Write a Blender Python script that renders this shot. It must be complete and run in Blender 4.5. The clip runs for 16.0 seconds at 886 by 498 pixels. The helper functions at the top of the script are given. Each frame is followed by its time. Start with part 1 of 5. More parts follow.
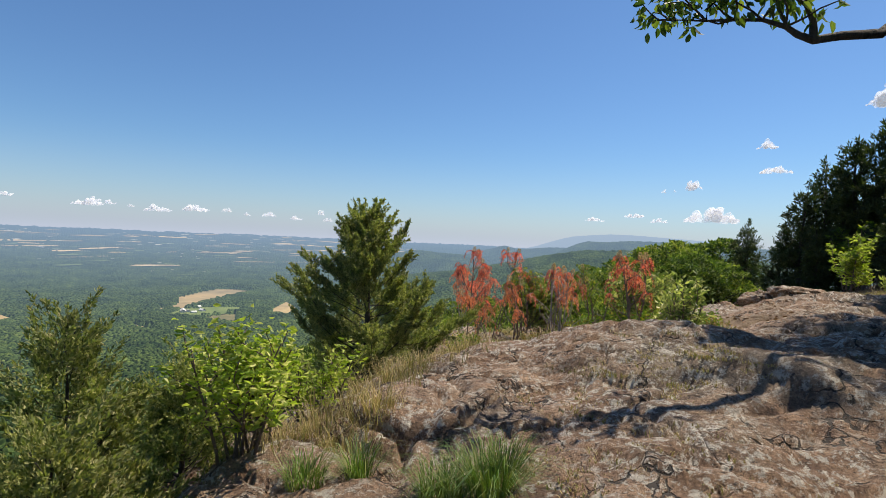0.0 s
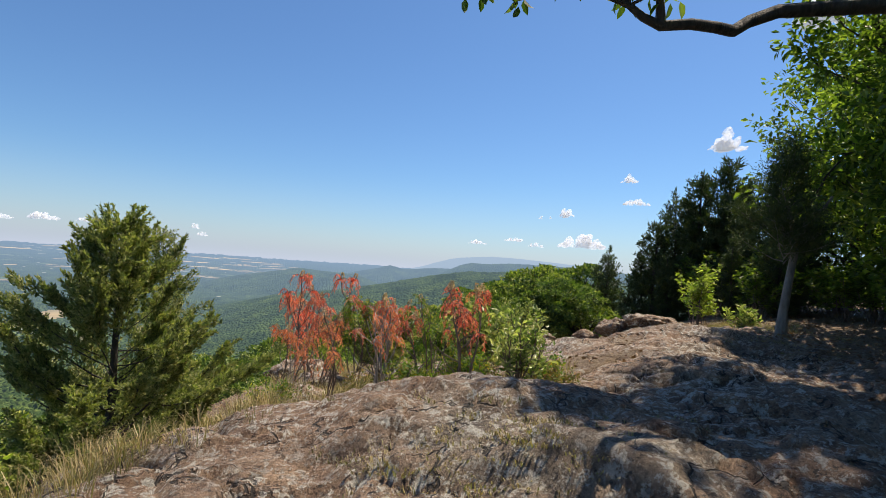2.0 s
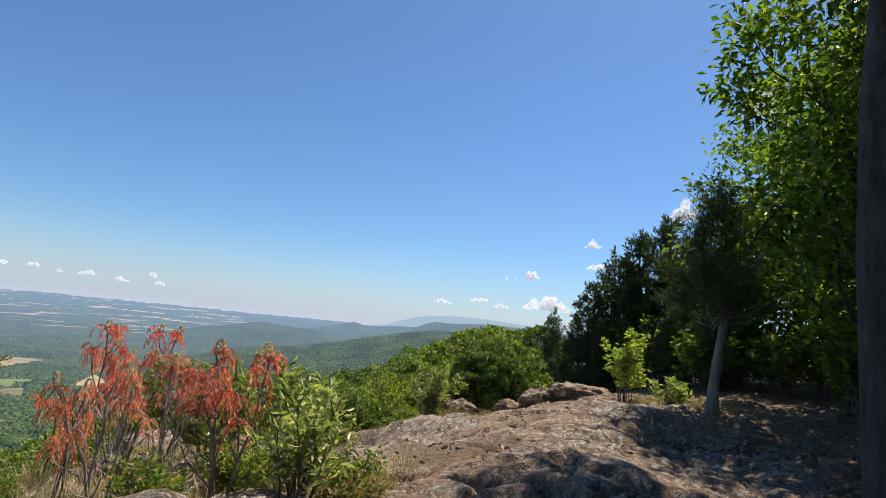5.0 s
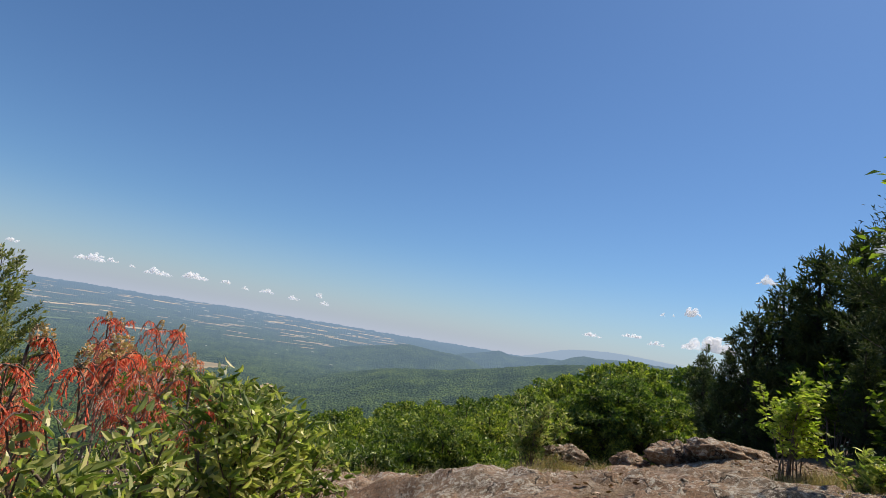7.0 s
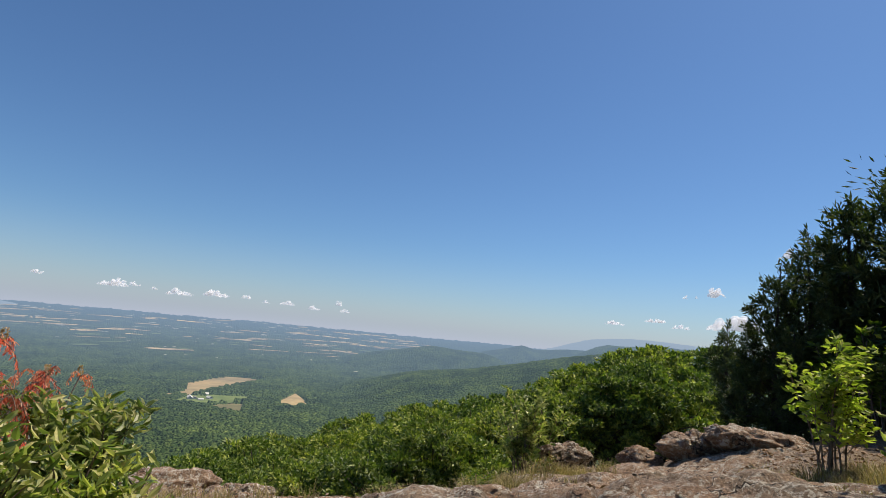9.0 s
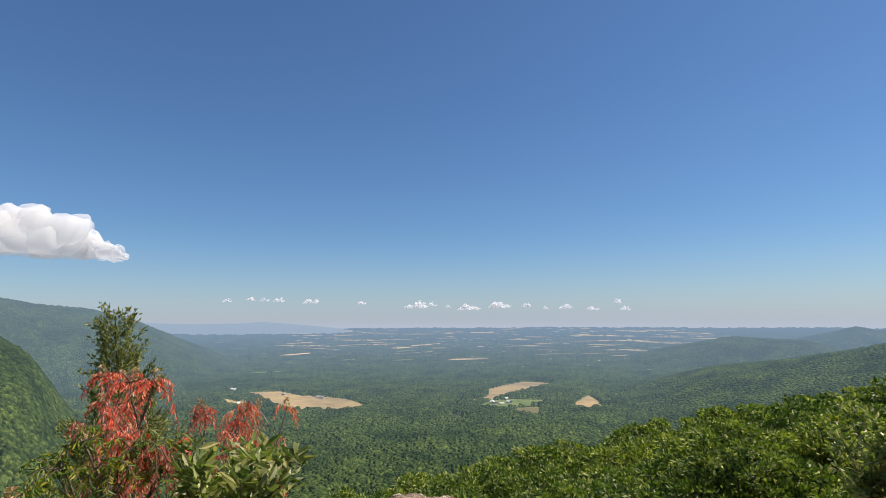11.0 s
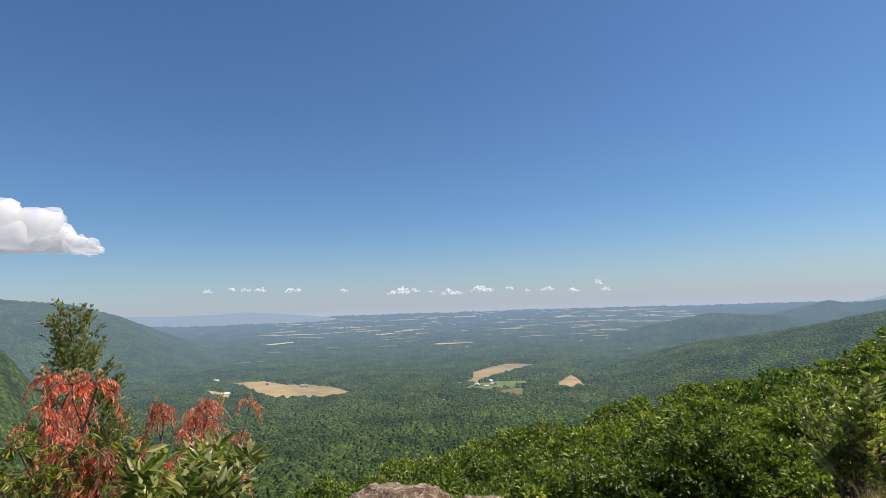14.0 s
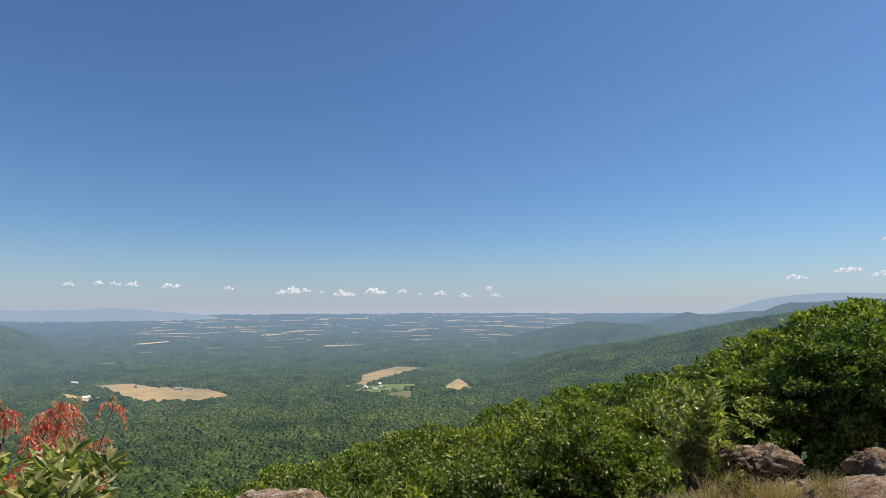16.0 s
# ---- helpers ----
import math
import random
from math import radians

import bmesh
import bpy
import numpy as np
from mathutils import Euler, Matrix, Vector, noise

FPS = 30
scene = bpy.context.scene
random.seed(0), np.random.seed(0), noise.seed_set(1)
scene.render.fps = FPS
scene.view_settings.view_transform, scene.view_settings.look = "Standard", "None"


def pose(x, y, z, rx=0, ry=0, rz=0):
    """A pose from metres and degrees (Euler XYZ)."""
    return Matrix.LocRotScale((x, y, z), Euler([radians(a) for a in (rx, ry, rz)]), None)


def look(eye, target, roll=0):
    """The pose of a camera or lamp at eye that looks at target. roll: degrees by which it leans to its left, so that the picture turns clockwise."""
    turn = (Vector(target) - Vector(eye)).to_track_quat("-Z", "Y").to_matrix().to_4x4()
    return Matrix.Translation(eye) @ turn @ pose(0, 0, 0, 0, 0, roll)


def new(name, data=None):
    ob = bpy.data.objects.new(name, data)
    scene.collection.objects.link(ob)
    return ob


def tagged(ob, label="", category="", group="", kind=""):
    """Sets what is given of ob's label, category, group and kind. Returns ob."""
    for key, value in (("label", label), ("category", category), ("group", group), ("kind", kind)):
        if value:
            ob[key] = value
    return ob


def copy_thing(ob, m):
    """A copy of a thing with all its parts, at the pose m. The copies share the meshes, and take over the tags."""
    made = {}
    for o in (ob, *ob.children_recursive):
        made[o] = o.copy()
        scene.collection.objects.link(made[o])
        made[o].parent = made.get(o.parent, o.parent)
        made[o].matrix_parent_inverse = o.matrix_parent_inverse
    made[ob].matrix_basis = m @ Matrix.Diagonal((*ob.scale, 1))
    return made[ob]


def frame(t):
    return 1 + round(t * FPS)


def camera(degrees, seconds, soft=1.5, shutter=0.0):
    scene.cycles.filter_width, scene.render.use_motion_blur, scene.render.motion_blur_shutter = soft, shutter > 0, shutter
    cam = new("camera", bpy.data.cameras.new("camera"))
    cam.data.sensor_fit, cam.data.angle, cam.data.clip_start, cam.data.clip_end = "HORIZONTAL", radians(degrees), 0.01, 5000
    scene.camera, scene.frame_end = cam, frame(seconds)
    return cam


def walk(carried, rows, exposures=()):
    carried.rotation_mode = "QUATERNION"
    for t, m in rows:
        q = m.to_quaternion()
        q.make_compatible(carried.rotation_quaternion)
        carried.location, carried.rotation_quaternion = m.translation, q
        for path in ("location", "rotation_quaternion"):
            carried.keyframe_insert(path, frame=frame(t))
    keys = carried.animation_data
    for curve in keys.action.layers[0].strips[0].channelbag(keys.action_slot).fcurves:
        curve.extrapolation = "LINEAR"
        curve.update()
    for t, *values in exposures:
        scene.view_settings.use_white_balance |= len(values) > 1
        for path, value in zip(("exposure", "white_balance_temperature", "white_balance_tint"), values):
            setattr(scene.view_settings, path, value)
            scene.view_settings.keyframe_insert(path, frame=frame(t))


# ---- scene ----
# ---- camera ----
cam = camera(78.0, 16.0, soft=0.5)
PATH = [
    (0, 0.003, -0.010, 1.164, -0.34, -1.48, -2.72),
    (0.5, 0.160, 0.306, 1.184, -2.21, -1.08, -3.72),
    (1, 0.387, 0.632, 1.224, -3.40, -0.11, -4.08),
    (1.5, 0.574, 0.982, 1.251, -7.32, 0.59, -4.22),
    (2, 0.893, 1.227, 1.260, -12.26, 1.29, -4.11),
    (2.5, 1.188, 1.473, 1.281, -15.21, 1.83, -4.43),
    (3, 1.409, 1.779, 1.296, -17.65, 2.44, -4.97),
    (3.2, 1.541, 1.862, 1.310, -18.14, 2.81, -4.43),
    (5.5, 2.806, 2.693, 1.340, -13.93, 8.45, -7.47),
    (6, 3.191, 3.101, 1.355, -8.47, 8.00, -7.94),
    (6.5, 3.522, 3.498, 1.342, -1.92, 7.26, -8.49),
    (7, 3.764, 3.945, 1.316, -0.83, 8.74, -9.44),
    (7.5, 3.883, 4.413, 1.309, 4.72, 8.31, -7.26),
    (8, 4.100, 4.756, 1.314, 8.00, 7.98, -5.40),
    (8.5, 4.336, 5.003, 1.294, 3.40, 8.01, -5.14),
    (9, 4.642, 5.340, 1.271, 1.43, 8.42, -5.34),
    (9.5, 4.838, 5.948, 1.273, 11.46, 7.31, -3.00),
    (10, 4.853, 6.520, 1.283, 20.49, 6.81, -1.13),
    (10.2, 4.855, 6.662, 1.296, 23.43, 7.01, -1.04),
    (12.5, 4.946, 7.226, 1.324, 33.30, 7.06, 1.54),
    (13, 4.962, 7.225, 1.337, 33.03, 7.11, 2.55),
    (13.5, 4.949, 7.224, 1.332, 31.43, 6.36, 2.50),
    (14, 4.940, 7.238, 1.330, 28.27, 5.71, 1.95),
    (14.5, 4.952, 7.235, 1.327, 24.70, 5.52, 0.87),
    (15, 4.967, 7.236, 1.321, 20.70, 5.73, 0.34),
    (15.5, 4.975, 7.231, 1.321, 18.84, 5.87, 0.21),
    (16, 4.972, 7.217, 1.327, 17.12, 5.79, 0.26),
]
walk(cam, [(t, pose(x, y, z, 90 + p, r, w)) for t, x, y, z, w, p, r in PATH], [(0, 0.42, 6500, 10), (3, 0.55, 6500, 10), (5.5, 0.5, 6500, 10), (7.5, 0.2, 6500, 10), (12.5, 0.25, 6500, 10), (16, 0.22, 6500, 10)])

# ---- light ----
SUN_AZ, SUN_EL = radians(56), radians(60)
world = bpy.data.worlds.new("sky")
scene.world = world
world.use_nodes = True
wn, wl = world.node_tree.nodes, world.node_tree.links
sky = wn.new("ShaderNodeTexSky")
sky.sky_type, sky.sun_disc = "NISHITA", False
sky.sun_elevation, sky.sun_rotation = SUN_EL, SUN_AZ
sky.altitude, sky.air_density, sky.dust_density, sky.ozone_density = 0, 1.0, 0.4, 6.0
tint = wn.new("ShaderNodeMix")
tint.data_type, tint.blend_type = "RGBA", "MULTIPLY"
tint.inputs[0].default_value, tint.inputs[7].default_value = 1.0, (0.672, 0.815, 0.925, 1)
wl.new(sky.outputs["Color"], tint.inputs[6])
wl.new(tint.outputs[2], wn["Background"].inputs["Color"])
wn["Background"].inputs["Strength"].default_value = 0.096
sun = new("sun", bpy.data.lights.new("sun", "SUN"))
sun.data.energy, sun.data.angle, sun.data.color = 5.0, radians(0.6), (1.0, 0.87, 0.69)
sun.matrix_world = look((0, 0, 0), (-math.sin(SUN_AZ) * math.cos(SUN_EL), -math.cos(SUN_AZ) * math.cos(SUN_EL), -math.sin(SUN_EL)))


# ---- materials ----
def nodes_of(name):
    m = bpy.data.materials.new(name)
    m.use_nodes = True
    return m, m.node_tree.nodes, m.node_tree.links, m.node_tree.nodes["Principled BSDF"]


def ramp(nt, links, fac, stops):
    r = nt.new("ShaderNodeValToRGB")
    while len(r.color_ramp.elements) < len(stops):
        r.color_ramp.elements.new(0.5)
    for e, (pos, col) in zip(r.color_ramp.elements, stops):
        e.position, e.color = pos, (*col, 1)
    links.new(fac, r.inputs["Fac"])
    return r.outputs["Color"]


def tex_noise(nt, links, scale, detail=6, rough=0.6, coords=None):
    if coords is None:
        coords = nt.new("ShaderNodeNewGeometry").outputs["Position"]
    n = nt.new("ShaderNodeTexNoise")
    n.inputs["Scale"].default_value, n.inputs["Detail"].default_value, n.inputs["Roughness"].default_value = scale, detail, rough
    links.new(coords, n.inputs["Vector"])
    return n.outputs["Fac"]


def mixed(nt, links, a, b, fac, blend="MIX"):
    x = nt.new("ShaderNodeMix")
    x.data_type, x.blend_type = "RGBA", blend
    for sock, v in ((x.inputs[0], fac), (x.inputs[6], a), (x.inputs[7], b)):
        if isinstance(v, (int, float)):
            sock.default_value = v
        elif isinstance(v, tuple):
            sock.default_value = (*v, 1)
        else:
            links.new(v, sock)
    return x.outputs[2]


def bumped(nt, links, bsdf, height, strength, distance):
    b = nt.new("ShaderNodeBump")
    b.inputs["Strength"].default_value, b.inputs["Distance"].default_value = strength, distance
    links.new(height, b.inputs["Height"])
    links.new(b.outputs["Normal"], bsdf.inputs["Normal"])


def leaf_material(name, cols, glow_through=0.35, rough=0.5, by_tree=False, passing=(1.05, 1.3, 0.5)):
    """Leaves: each blade takes its own tone; light also passes through."""
    m, nt, ln, bsdf = nodes_of(name)
    g = nt.new("ShaderNodeNewGeometry")
    n = len(cols)
    col = ramp(nt, ln, g.outputs["Random Per Island"], [(i / max(1, n - 1), c) for i, c in enumerate(cols)])
    big = tex_noise(nt, ln, 1.9, 4, 0.7)
    col = mixed(nt, ln, col, ramp(nt, ln, big, [(0.33, (0.50, 0.52, 0.52)), (0.5, (1.0, 1.0, 0.96)), (0.67, (1.4, 1.34, 1.15))]), 0.8, "MULTIPLY")
    if by_tree:
        oi = nt.new("ShaderNodeObjectInfo")
        col = mixed(nt, ln, col, ramp(nt, ln, oi.outputs["Random"], [(0.0, (0.58, 0.68, 0.68)), (0.5, (0.98, 1.0, 0.95)), (1.0, (1.35, 1.24, 1.1))]), 1.0, "MULTIPLY")
    ln.new(col, bsdf.inputs["Base Color"])
    bsdf.inputs["Roughness"].default_value = rough
    t = nt.new("ShaderNodeBsdfTranslucent")
    ln.new(mixed(nt, ln, col, passing, 1.0, "MULTIPLY"), t.inputs["Color"])
    mx = nt.new("ShaderNodeMixShader")
    mx.inputs[0].default_value = glow_through
    ln.new(bsdf.outputs[0], mx.inputs[1])
    ln.new(t.outputs[0], mx.inputs[2])
    ln.new(mx.outputs[0], nt["Material Output"].inputs["Surface"])
    return m


def bark_material(name, dark, light, scale=14):
    m, nt, ln, bsdf = nodes_of(name)
    tc = nt.new("ShaderNodeTexCoord")
    mp = nt.new("ShaderNodeMapping")
    mp.inputs["Scale"].default_value = (1, 1, 0.22)
    ln.new(tc.outputs["Object"], mp.inputs["Vector"])
    f = tex_noise(nt, ln, scale, 8, 0.65, mp.outputs["Vector"])
    c = tex_noise(nt, ln, 2.5, 3)
    ln.new(mixed(nt, ln, ramp(nt, ln, f, [(0.35, dark), (0.65, light)]), ramp(nt, ln, c, [(0.35, dark), (0.7, light)]), 0.4), bsdf.inputs["Base Color"])
    bsdf.inputs["Roughness"].default_value = 0.9
    bumped(nt, ln, bsdf, f, 1.0, 0.045)
    return m


def rock_material():
    """Weathered quartzite: pinkish brown where worn, grey where weathered, pale lichen in spots and blotches, soil in the hollows."""
    m, nt, ln, bsdf = nodes_of("rock")
    broad = tex_noise(nt, ln, 0.8, 5)
    mid = tex_noise(nt, ln, 3.4, 10, 0.74)
    fine = tex_noise(nt, ln, 46, 8, 0.78)
    worn = ramp(nt, ln, mid, [(0.30, (0.085, 0.050, 0.033)), (0.47, (0.225, 0.142, 0.093)), (0.66, (0.36, 0.25, 0.17))])
    grey = ramp(nt, ln, mid, [(0.30, (0.062, 0.050, 0.039)), (0.48, (0.175, 0.14, 0.108)), (0.68, (0.32, 0.265, 0.205))])
    col = mixed(nt, ln, worn, grey, ramp(nt, ln, broad, [(0.48, (0, 0, 0)), (0.66, (1, 1, 1))]))
    col = mixed(nt, ln, col, ramp(nt, ln, fine, [(0.36, (0.35, 0.34, 0.33)), (0.5, (1.0, 0.99, 0.97)), (0.64, (1.6, 1.57, 1.52))]), 0.9, "MULTIPLY")
    # black crusts
    st = tex_noise(nt, ln, 17.0, 9, 0.78)
    col = mixed(nt, ln, col, (0.032, 0.028, 0.026), ramp(nt, ln, st, [(0.57, (0, 0, 0)), (0.60, (0.85, 0.85, 0.85))]))
    # pale lichen: ragged blotches and a dusting of spots
    bl = tex_noise(nt, ln, 13.0, 10, 0.80)
    where = ramp(nt, ln, tex_noise(nt, ln, 1.1, 5, 0.65), [(0.36, (0.15, 0.15, 0.15)), (0.52, (1, 1, 1))])
    blot = mixed(nt, ln, ramp(nt, ln, bl, [(0.52, (0, 0, 0)), (0.55, (0.95, 0.95, 0.95))]), where, 1.0, "MULTIPLY")
    vo = nt.new("ShaderNodeTexVoronoi")
    vo.inputs["Scale"].default_value = 21
    g = nt.new("ShaderNodeNewGeometry")
    nc = nt.new("ShaderNodeTexNoise")
    nc.inputs["Scale"].default_value, nc.inputs["Detail"].default_value = 22, 5
    ln.new(g.outputs["Position"], nc.inputs["Vector"])
    wob = nt.new("ShaderNodeVectorMath")
    wob.operation = "MULTIPLY_ADD"
    wob.inputs[1].default_value = (0.14, 0.14, 0.14)
    ln.new(nc.outputs["Color"], wob.inputs[0])
    ln.new(g.outputs["Position"], wob.inputs[2])
    ln.new(wob.outputs[0], vo.inputs["Vector"])
    spots = mixed(nt, ln, ramp(nt, ln, vo.outputs["Distance"], [(0.24, (0.85, 0.85, 0.85)), (0.30, (0, 0, 0))]), ramp(nt, ln, tex_noise(nt, ln, 2.6, 4), [(0.48, (0, 0, 0)), (0.6, (1, 1, 1))]), 1.0, "MULTIPLY")
    pale = ramp(nt, ln, fine, [(0.35, (0.34, 0.32, 0.28)), (0.65, (0.68, 0.65, 0.58))])
    col = mixed(nt, ln, mixed(nt, ln, col, pale, blot), pale, spots)
    # open joints: ragged dark lines that come and go
    ve = nt.new("ShaderNodeTexVoronoi")
    ve.feature = "DISTANCE_TO_EDGE"
    ve.inputs["Scale"].default_value = 1.9
    nw = nt.new("ShaderNodeTexNoise")
    nw.inputs["Scale"].default_value, nw.inputs["Detail"].default_value = 3.2, 7
    ln.new(g.outputs["Position"], nw.inputs["Vector"])
    wv = nt.new("ShaderNodeVectorMath")
    wv.operation = "MULTIPLY_ADD"
    wv.inputs[1].default_value = (0.7, 0.7, 0.7)
    ln.new(nw.outputs["Color"], wv.inputs[0])
    ln.new(g.outputs["Position"], wv.inputs[2])
    ln.new(wv.outputs[0], ve.inputs["Vector"])
    joint = mixed(nt, ln, ramp(nt, ln, ve.outputs["Distance"], [(0.008, (1, 1, 1)), (0.026, (0, 0, 0))]), ramp(nt, ln, tex_noise(nt, ln, 1.5, 4), [(0.44, (0, 0, 0)), (0.54, (1, 1, 1))]), 1.0, "MULTIPLY")
    col = mixed(nt, ln, col, (0.028, 0.022, 0.018), joint)
    # soil and needles lying in the hollows
    at = nt.new("ShaderNodeAttribute")
    at.attribute_name = "soil"
    soil = ramp(nt, ln, tex_noise(nt, ln, 38, 6, 0.7), [(0.3, (0.07, 0.045, 0.028)), (0.52, (0.19, 0.13, 0.08)), (0.72, (0.35, 0.265, 0.16))])
    col = mixed(nt, ln, col, soil, at.outputs["Fac"])
    ln.new(col, bsdf.inputs["Base Color"])
    bsdf.inputs["Roughness"].default_value = 0.88
    bumped(nt, ln, bsdf, mixed(nt, ln, mixed(nt, ln, mid, fine, 0.5), (0, 0, 0), joint), 1.0, 0.07)
    return m


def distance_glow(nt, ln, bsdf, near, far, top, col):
    """Paints sunlit haze on far country: faint emission growing with distance from the summit."""
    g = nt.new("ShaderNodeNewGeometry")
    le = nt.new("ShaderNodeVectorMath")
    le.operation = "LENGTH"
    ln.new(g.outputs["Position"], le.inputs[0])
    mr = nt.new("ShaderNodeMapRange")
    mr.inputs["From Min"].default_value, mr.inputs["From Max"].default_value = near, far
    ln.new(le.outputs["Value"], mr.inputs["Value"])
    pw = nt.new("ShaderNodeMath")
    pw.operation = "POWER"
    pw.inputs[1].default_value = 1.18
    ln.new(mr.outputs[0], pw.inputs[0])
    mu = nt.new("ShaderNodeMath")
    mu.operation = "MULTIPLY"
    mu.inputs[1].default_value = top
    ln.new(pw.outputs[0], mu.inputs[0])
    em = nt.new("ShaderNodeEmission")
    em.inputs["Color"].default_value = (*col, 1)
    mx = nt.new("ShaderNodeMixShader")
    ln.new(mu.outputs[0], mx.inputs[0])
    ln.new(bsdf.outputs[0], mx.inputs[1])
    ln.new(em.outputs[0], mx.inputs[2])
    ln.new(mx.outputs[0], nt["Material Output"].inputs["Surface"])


# emission colour of the haze painted into the far materials
HAZE_GLOW = (0.195, 0.28, 0.39)


def country_material(name, stops, scale, far_top=0.92, detail=5, crowns=0.0, air=HAZE_GLOW):
    m, nt, ln, bsdf = nodes_of(name)
    a = tex_noise(nt, ln, scale, detail, 0.6)
    b = tex_noise(nt, ln, scale * 0.07, 4, 0.6)
    col = mixed(nt, ln, ramp(nt, ln, a, stops), ramp(nt, ln, b, [(0.34, (0.52, 0.58, 0.62)), (0.5, (0.95, 0.95, 0.92)), (0.68, (1.4, 1.32, 1.05))]), 1.0, "MULTIPLY")
    if crowns:
        # single tree heads: each its own green, domed by relief
        vo = nt.new("ShaderNodeTexVoronoi")
        vo.inputs["Scale"].default_value = crowns
        g = nt.new("ShaderNodeNewGeometry")
        flat = nt.new("ShaderNodeVectorMath")
        flat.operation = "MULTIPLY"
        flat.inputs[1].default_value = (1, 1, 0)
        ln.new(g.outputs["Position"], flat.inputs[0])
        ln.new(flat.outputs[0], vo.inputs["Vector"])
        col = mixed(nt, ln, col, ramp(nt, ln, vo.outputs["Color"], [(0.15, (0.66, 0.70, 0.70)), (0.5, (1.0, 1.0, 0.98)), (0.88, (1.45, 1.33, 1.1))]), 1.0, "MULTIPLY")
        bumped(nt, ln, bsdf, ramp(nt, ln, vo.outputs["Distance"], [(0.05, (1, 1, 1)), (0.75, (0, 0, 0))]), 1.0, 1.0 / crowns)
    ln.new(col, bsdf.inputs["Base Color"])
    bsdf.inputs["Roughness"].default_value = 1.0
    bsdf.inputs["Specular IOR Level"].default_value = 0.0
    # haze put into the surface itself, as glow
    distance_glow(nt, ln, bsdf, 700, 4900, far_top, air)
    return m


ROCK = rock_material()
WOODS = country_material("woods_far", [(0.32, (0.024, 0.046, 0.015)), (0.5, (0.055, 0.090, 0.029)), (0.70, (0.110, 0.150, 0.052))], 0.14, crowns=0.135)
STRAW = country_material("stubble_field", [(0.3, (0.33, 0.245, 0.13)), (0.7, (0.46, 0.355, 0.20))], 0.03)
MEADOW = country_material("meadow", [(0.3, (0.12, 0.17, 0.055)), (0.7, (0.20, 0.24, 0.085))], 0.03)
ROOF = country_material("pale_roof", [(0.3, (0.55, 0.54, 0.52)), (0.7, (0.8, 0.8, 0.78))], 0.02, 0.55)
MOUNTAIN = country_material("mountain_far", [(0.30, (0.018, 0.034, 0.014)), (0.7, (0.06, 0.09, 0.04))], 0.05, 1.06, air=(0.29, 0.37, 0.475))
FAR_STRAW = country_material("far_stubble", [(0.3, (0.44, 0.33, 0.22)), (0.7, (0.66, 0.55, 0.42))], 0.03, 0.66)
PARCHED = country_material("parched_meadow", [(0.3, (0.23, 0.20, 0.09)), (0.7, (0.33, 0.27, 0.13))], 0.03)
LOW_OAK_LEAF = leaf_material("sunny_oak_leaf", [(0.050, 0.086, 0.017), (0.108, 0.160, 0.030), (0.200, 0.255, 0.050), (0.42, 0.43, 0.11)], 0.36, by_tree=True)
OAK_LEAF = leaf_material("oak_leaf", [(0.050, 0.085, 0.014), (0.105, 0.160, 0.024), (0.18, 0.24, 0.04), (0.30, 0.34, 0.068)], 0.5)
CEDAR_LEAF = leaf_material("cedar_leaf", [(0.10, 0.125, 0.046), (0.19, 0.215, 0.08), (0.30, 0.305, 0.125), (0.44, 0.40, 0.20)], 0.42, 0.65)
DARK_CEDAR_LEAF = leaf_material("dark_cedar_leaf", [(0.035, 0.055, 0.020), (0.062, 0.088, 0.030), (0.105, 0.12, 0.045)], 0.25, 0.65)
LIME_LEAF = leaf_material("lime_leaf", [(0.20, 0.27, 0.04), (0.33, 0.40, 0.06), (0.44, 0.48, 0.10), (0.56, 0.55, 0.18)], 0.5)
SILVER_LEAF = leaf_material("silver_leaf", [(0.10, 0.15, 0.035), (0.20, 0.25, 0.075), (0.40, 0.41, 0.17), (0.56, 0.52, 0.25)], 0.42, 0.4)
RED_LEAF = leaf_material("red_leaf", [(0.60, 0.10, 0.07), (0.78, 0.20, 0.14), (0.84, 0.34, 0.24), (0.78, 0.50, 0.35)], 0.5, passing=(1.25, 1.0, 0.75))
RUST_LEAF = leaf_material("rust_leaf", [(0.62, 0.19, 0.10), (0.76, 0.31, 0.18), (0.74, 0.45, 0.29)], 0.5, passing=(1.25, 1.05, 0.7))
GRASS = leaf_material("green_grass", [(0.06, 0.12, 0.02), (0.10, 0.17, 0.03), (0.15, 0.21, 0.045), (0.26, 0.25, 0.10)], 0.3)
DRY_GRASS = leaf_material("dry_grass", [(0.24, 0.17, 0.085), (0.36, 0.27, 0.14), (0.44, 0.35, 0.19), (0.20, 0.20, 0.07)], 0.25)
LITTER = leaf_material("leaf_litter", [(0.12, 0.06, 0.03), (0.22, 0.11, 0.055), (0.30, 0.17, 0.09)], 0.1)
BARK = bark_material("oak_bark", (0.022, 0.018, 0.015), (0.105, 0.088, 0.072), 22)
PALE_BARK = bark_material("pale_bark", (0.11, 0.095, 0.08), (0.30, 0.27, 0.235))
TWIG = bark_material("twig_bark", (0.10, 0.075, 0.06), (0.26, 0.20, 0.17), 30)
GREY_TWIG = bark_material("grey_twig", (0.26, 0.23, 0.21), (0.45, 0.42, 0.38), 30)


# ---- numbers for shapes ----
def hash2(ix, iy, seed):
    h = (ix.astype(np.int64) * 374761393 + iy.astype(np.int64) * 668265263 + seed * 1442695041) & 0x7FFFFFFF
    h = ((h ^ (h >> 13)) * 1274126177) & 0x7FFFFFFF
    return ((h ^ (h >> 16)) & 0xFFFFFF) / float(0xFFFFFF)


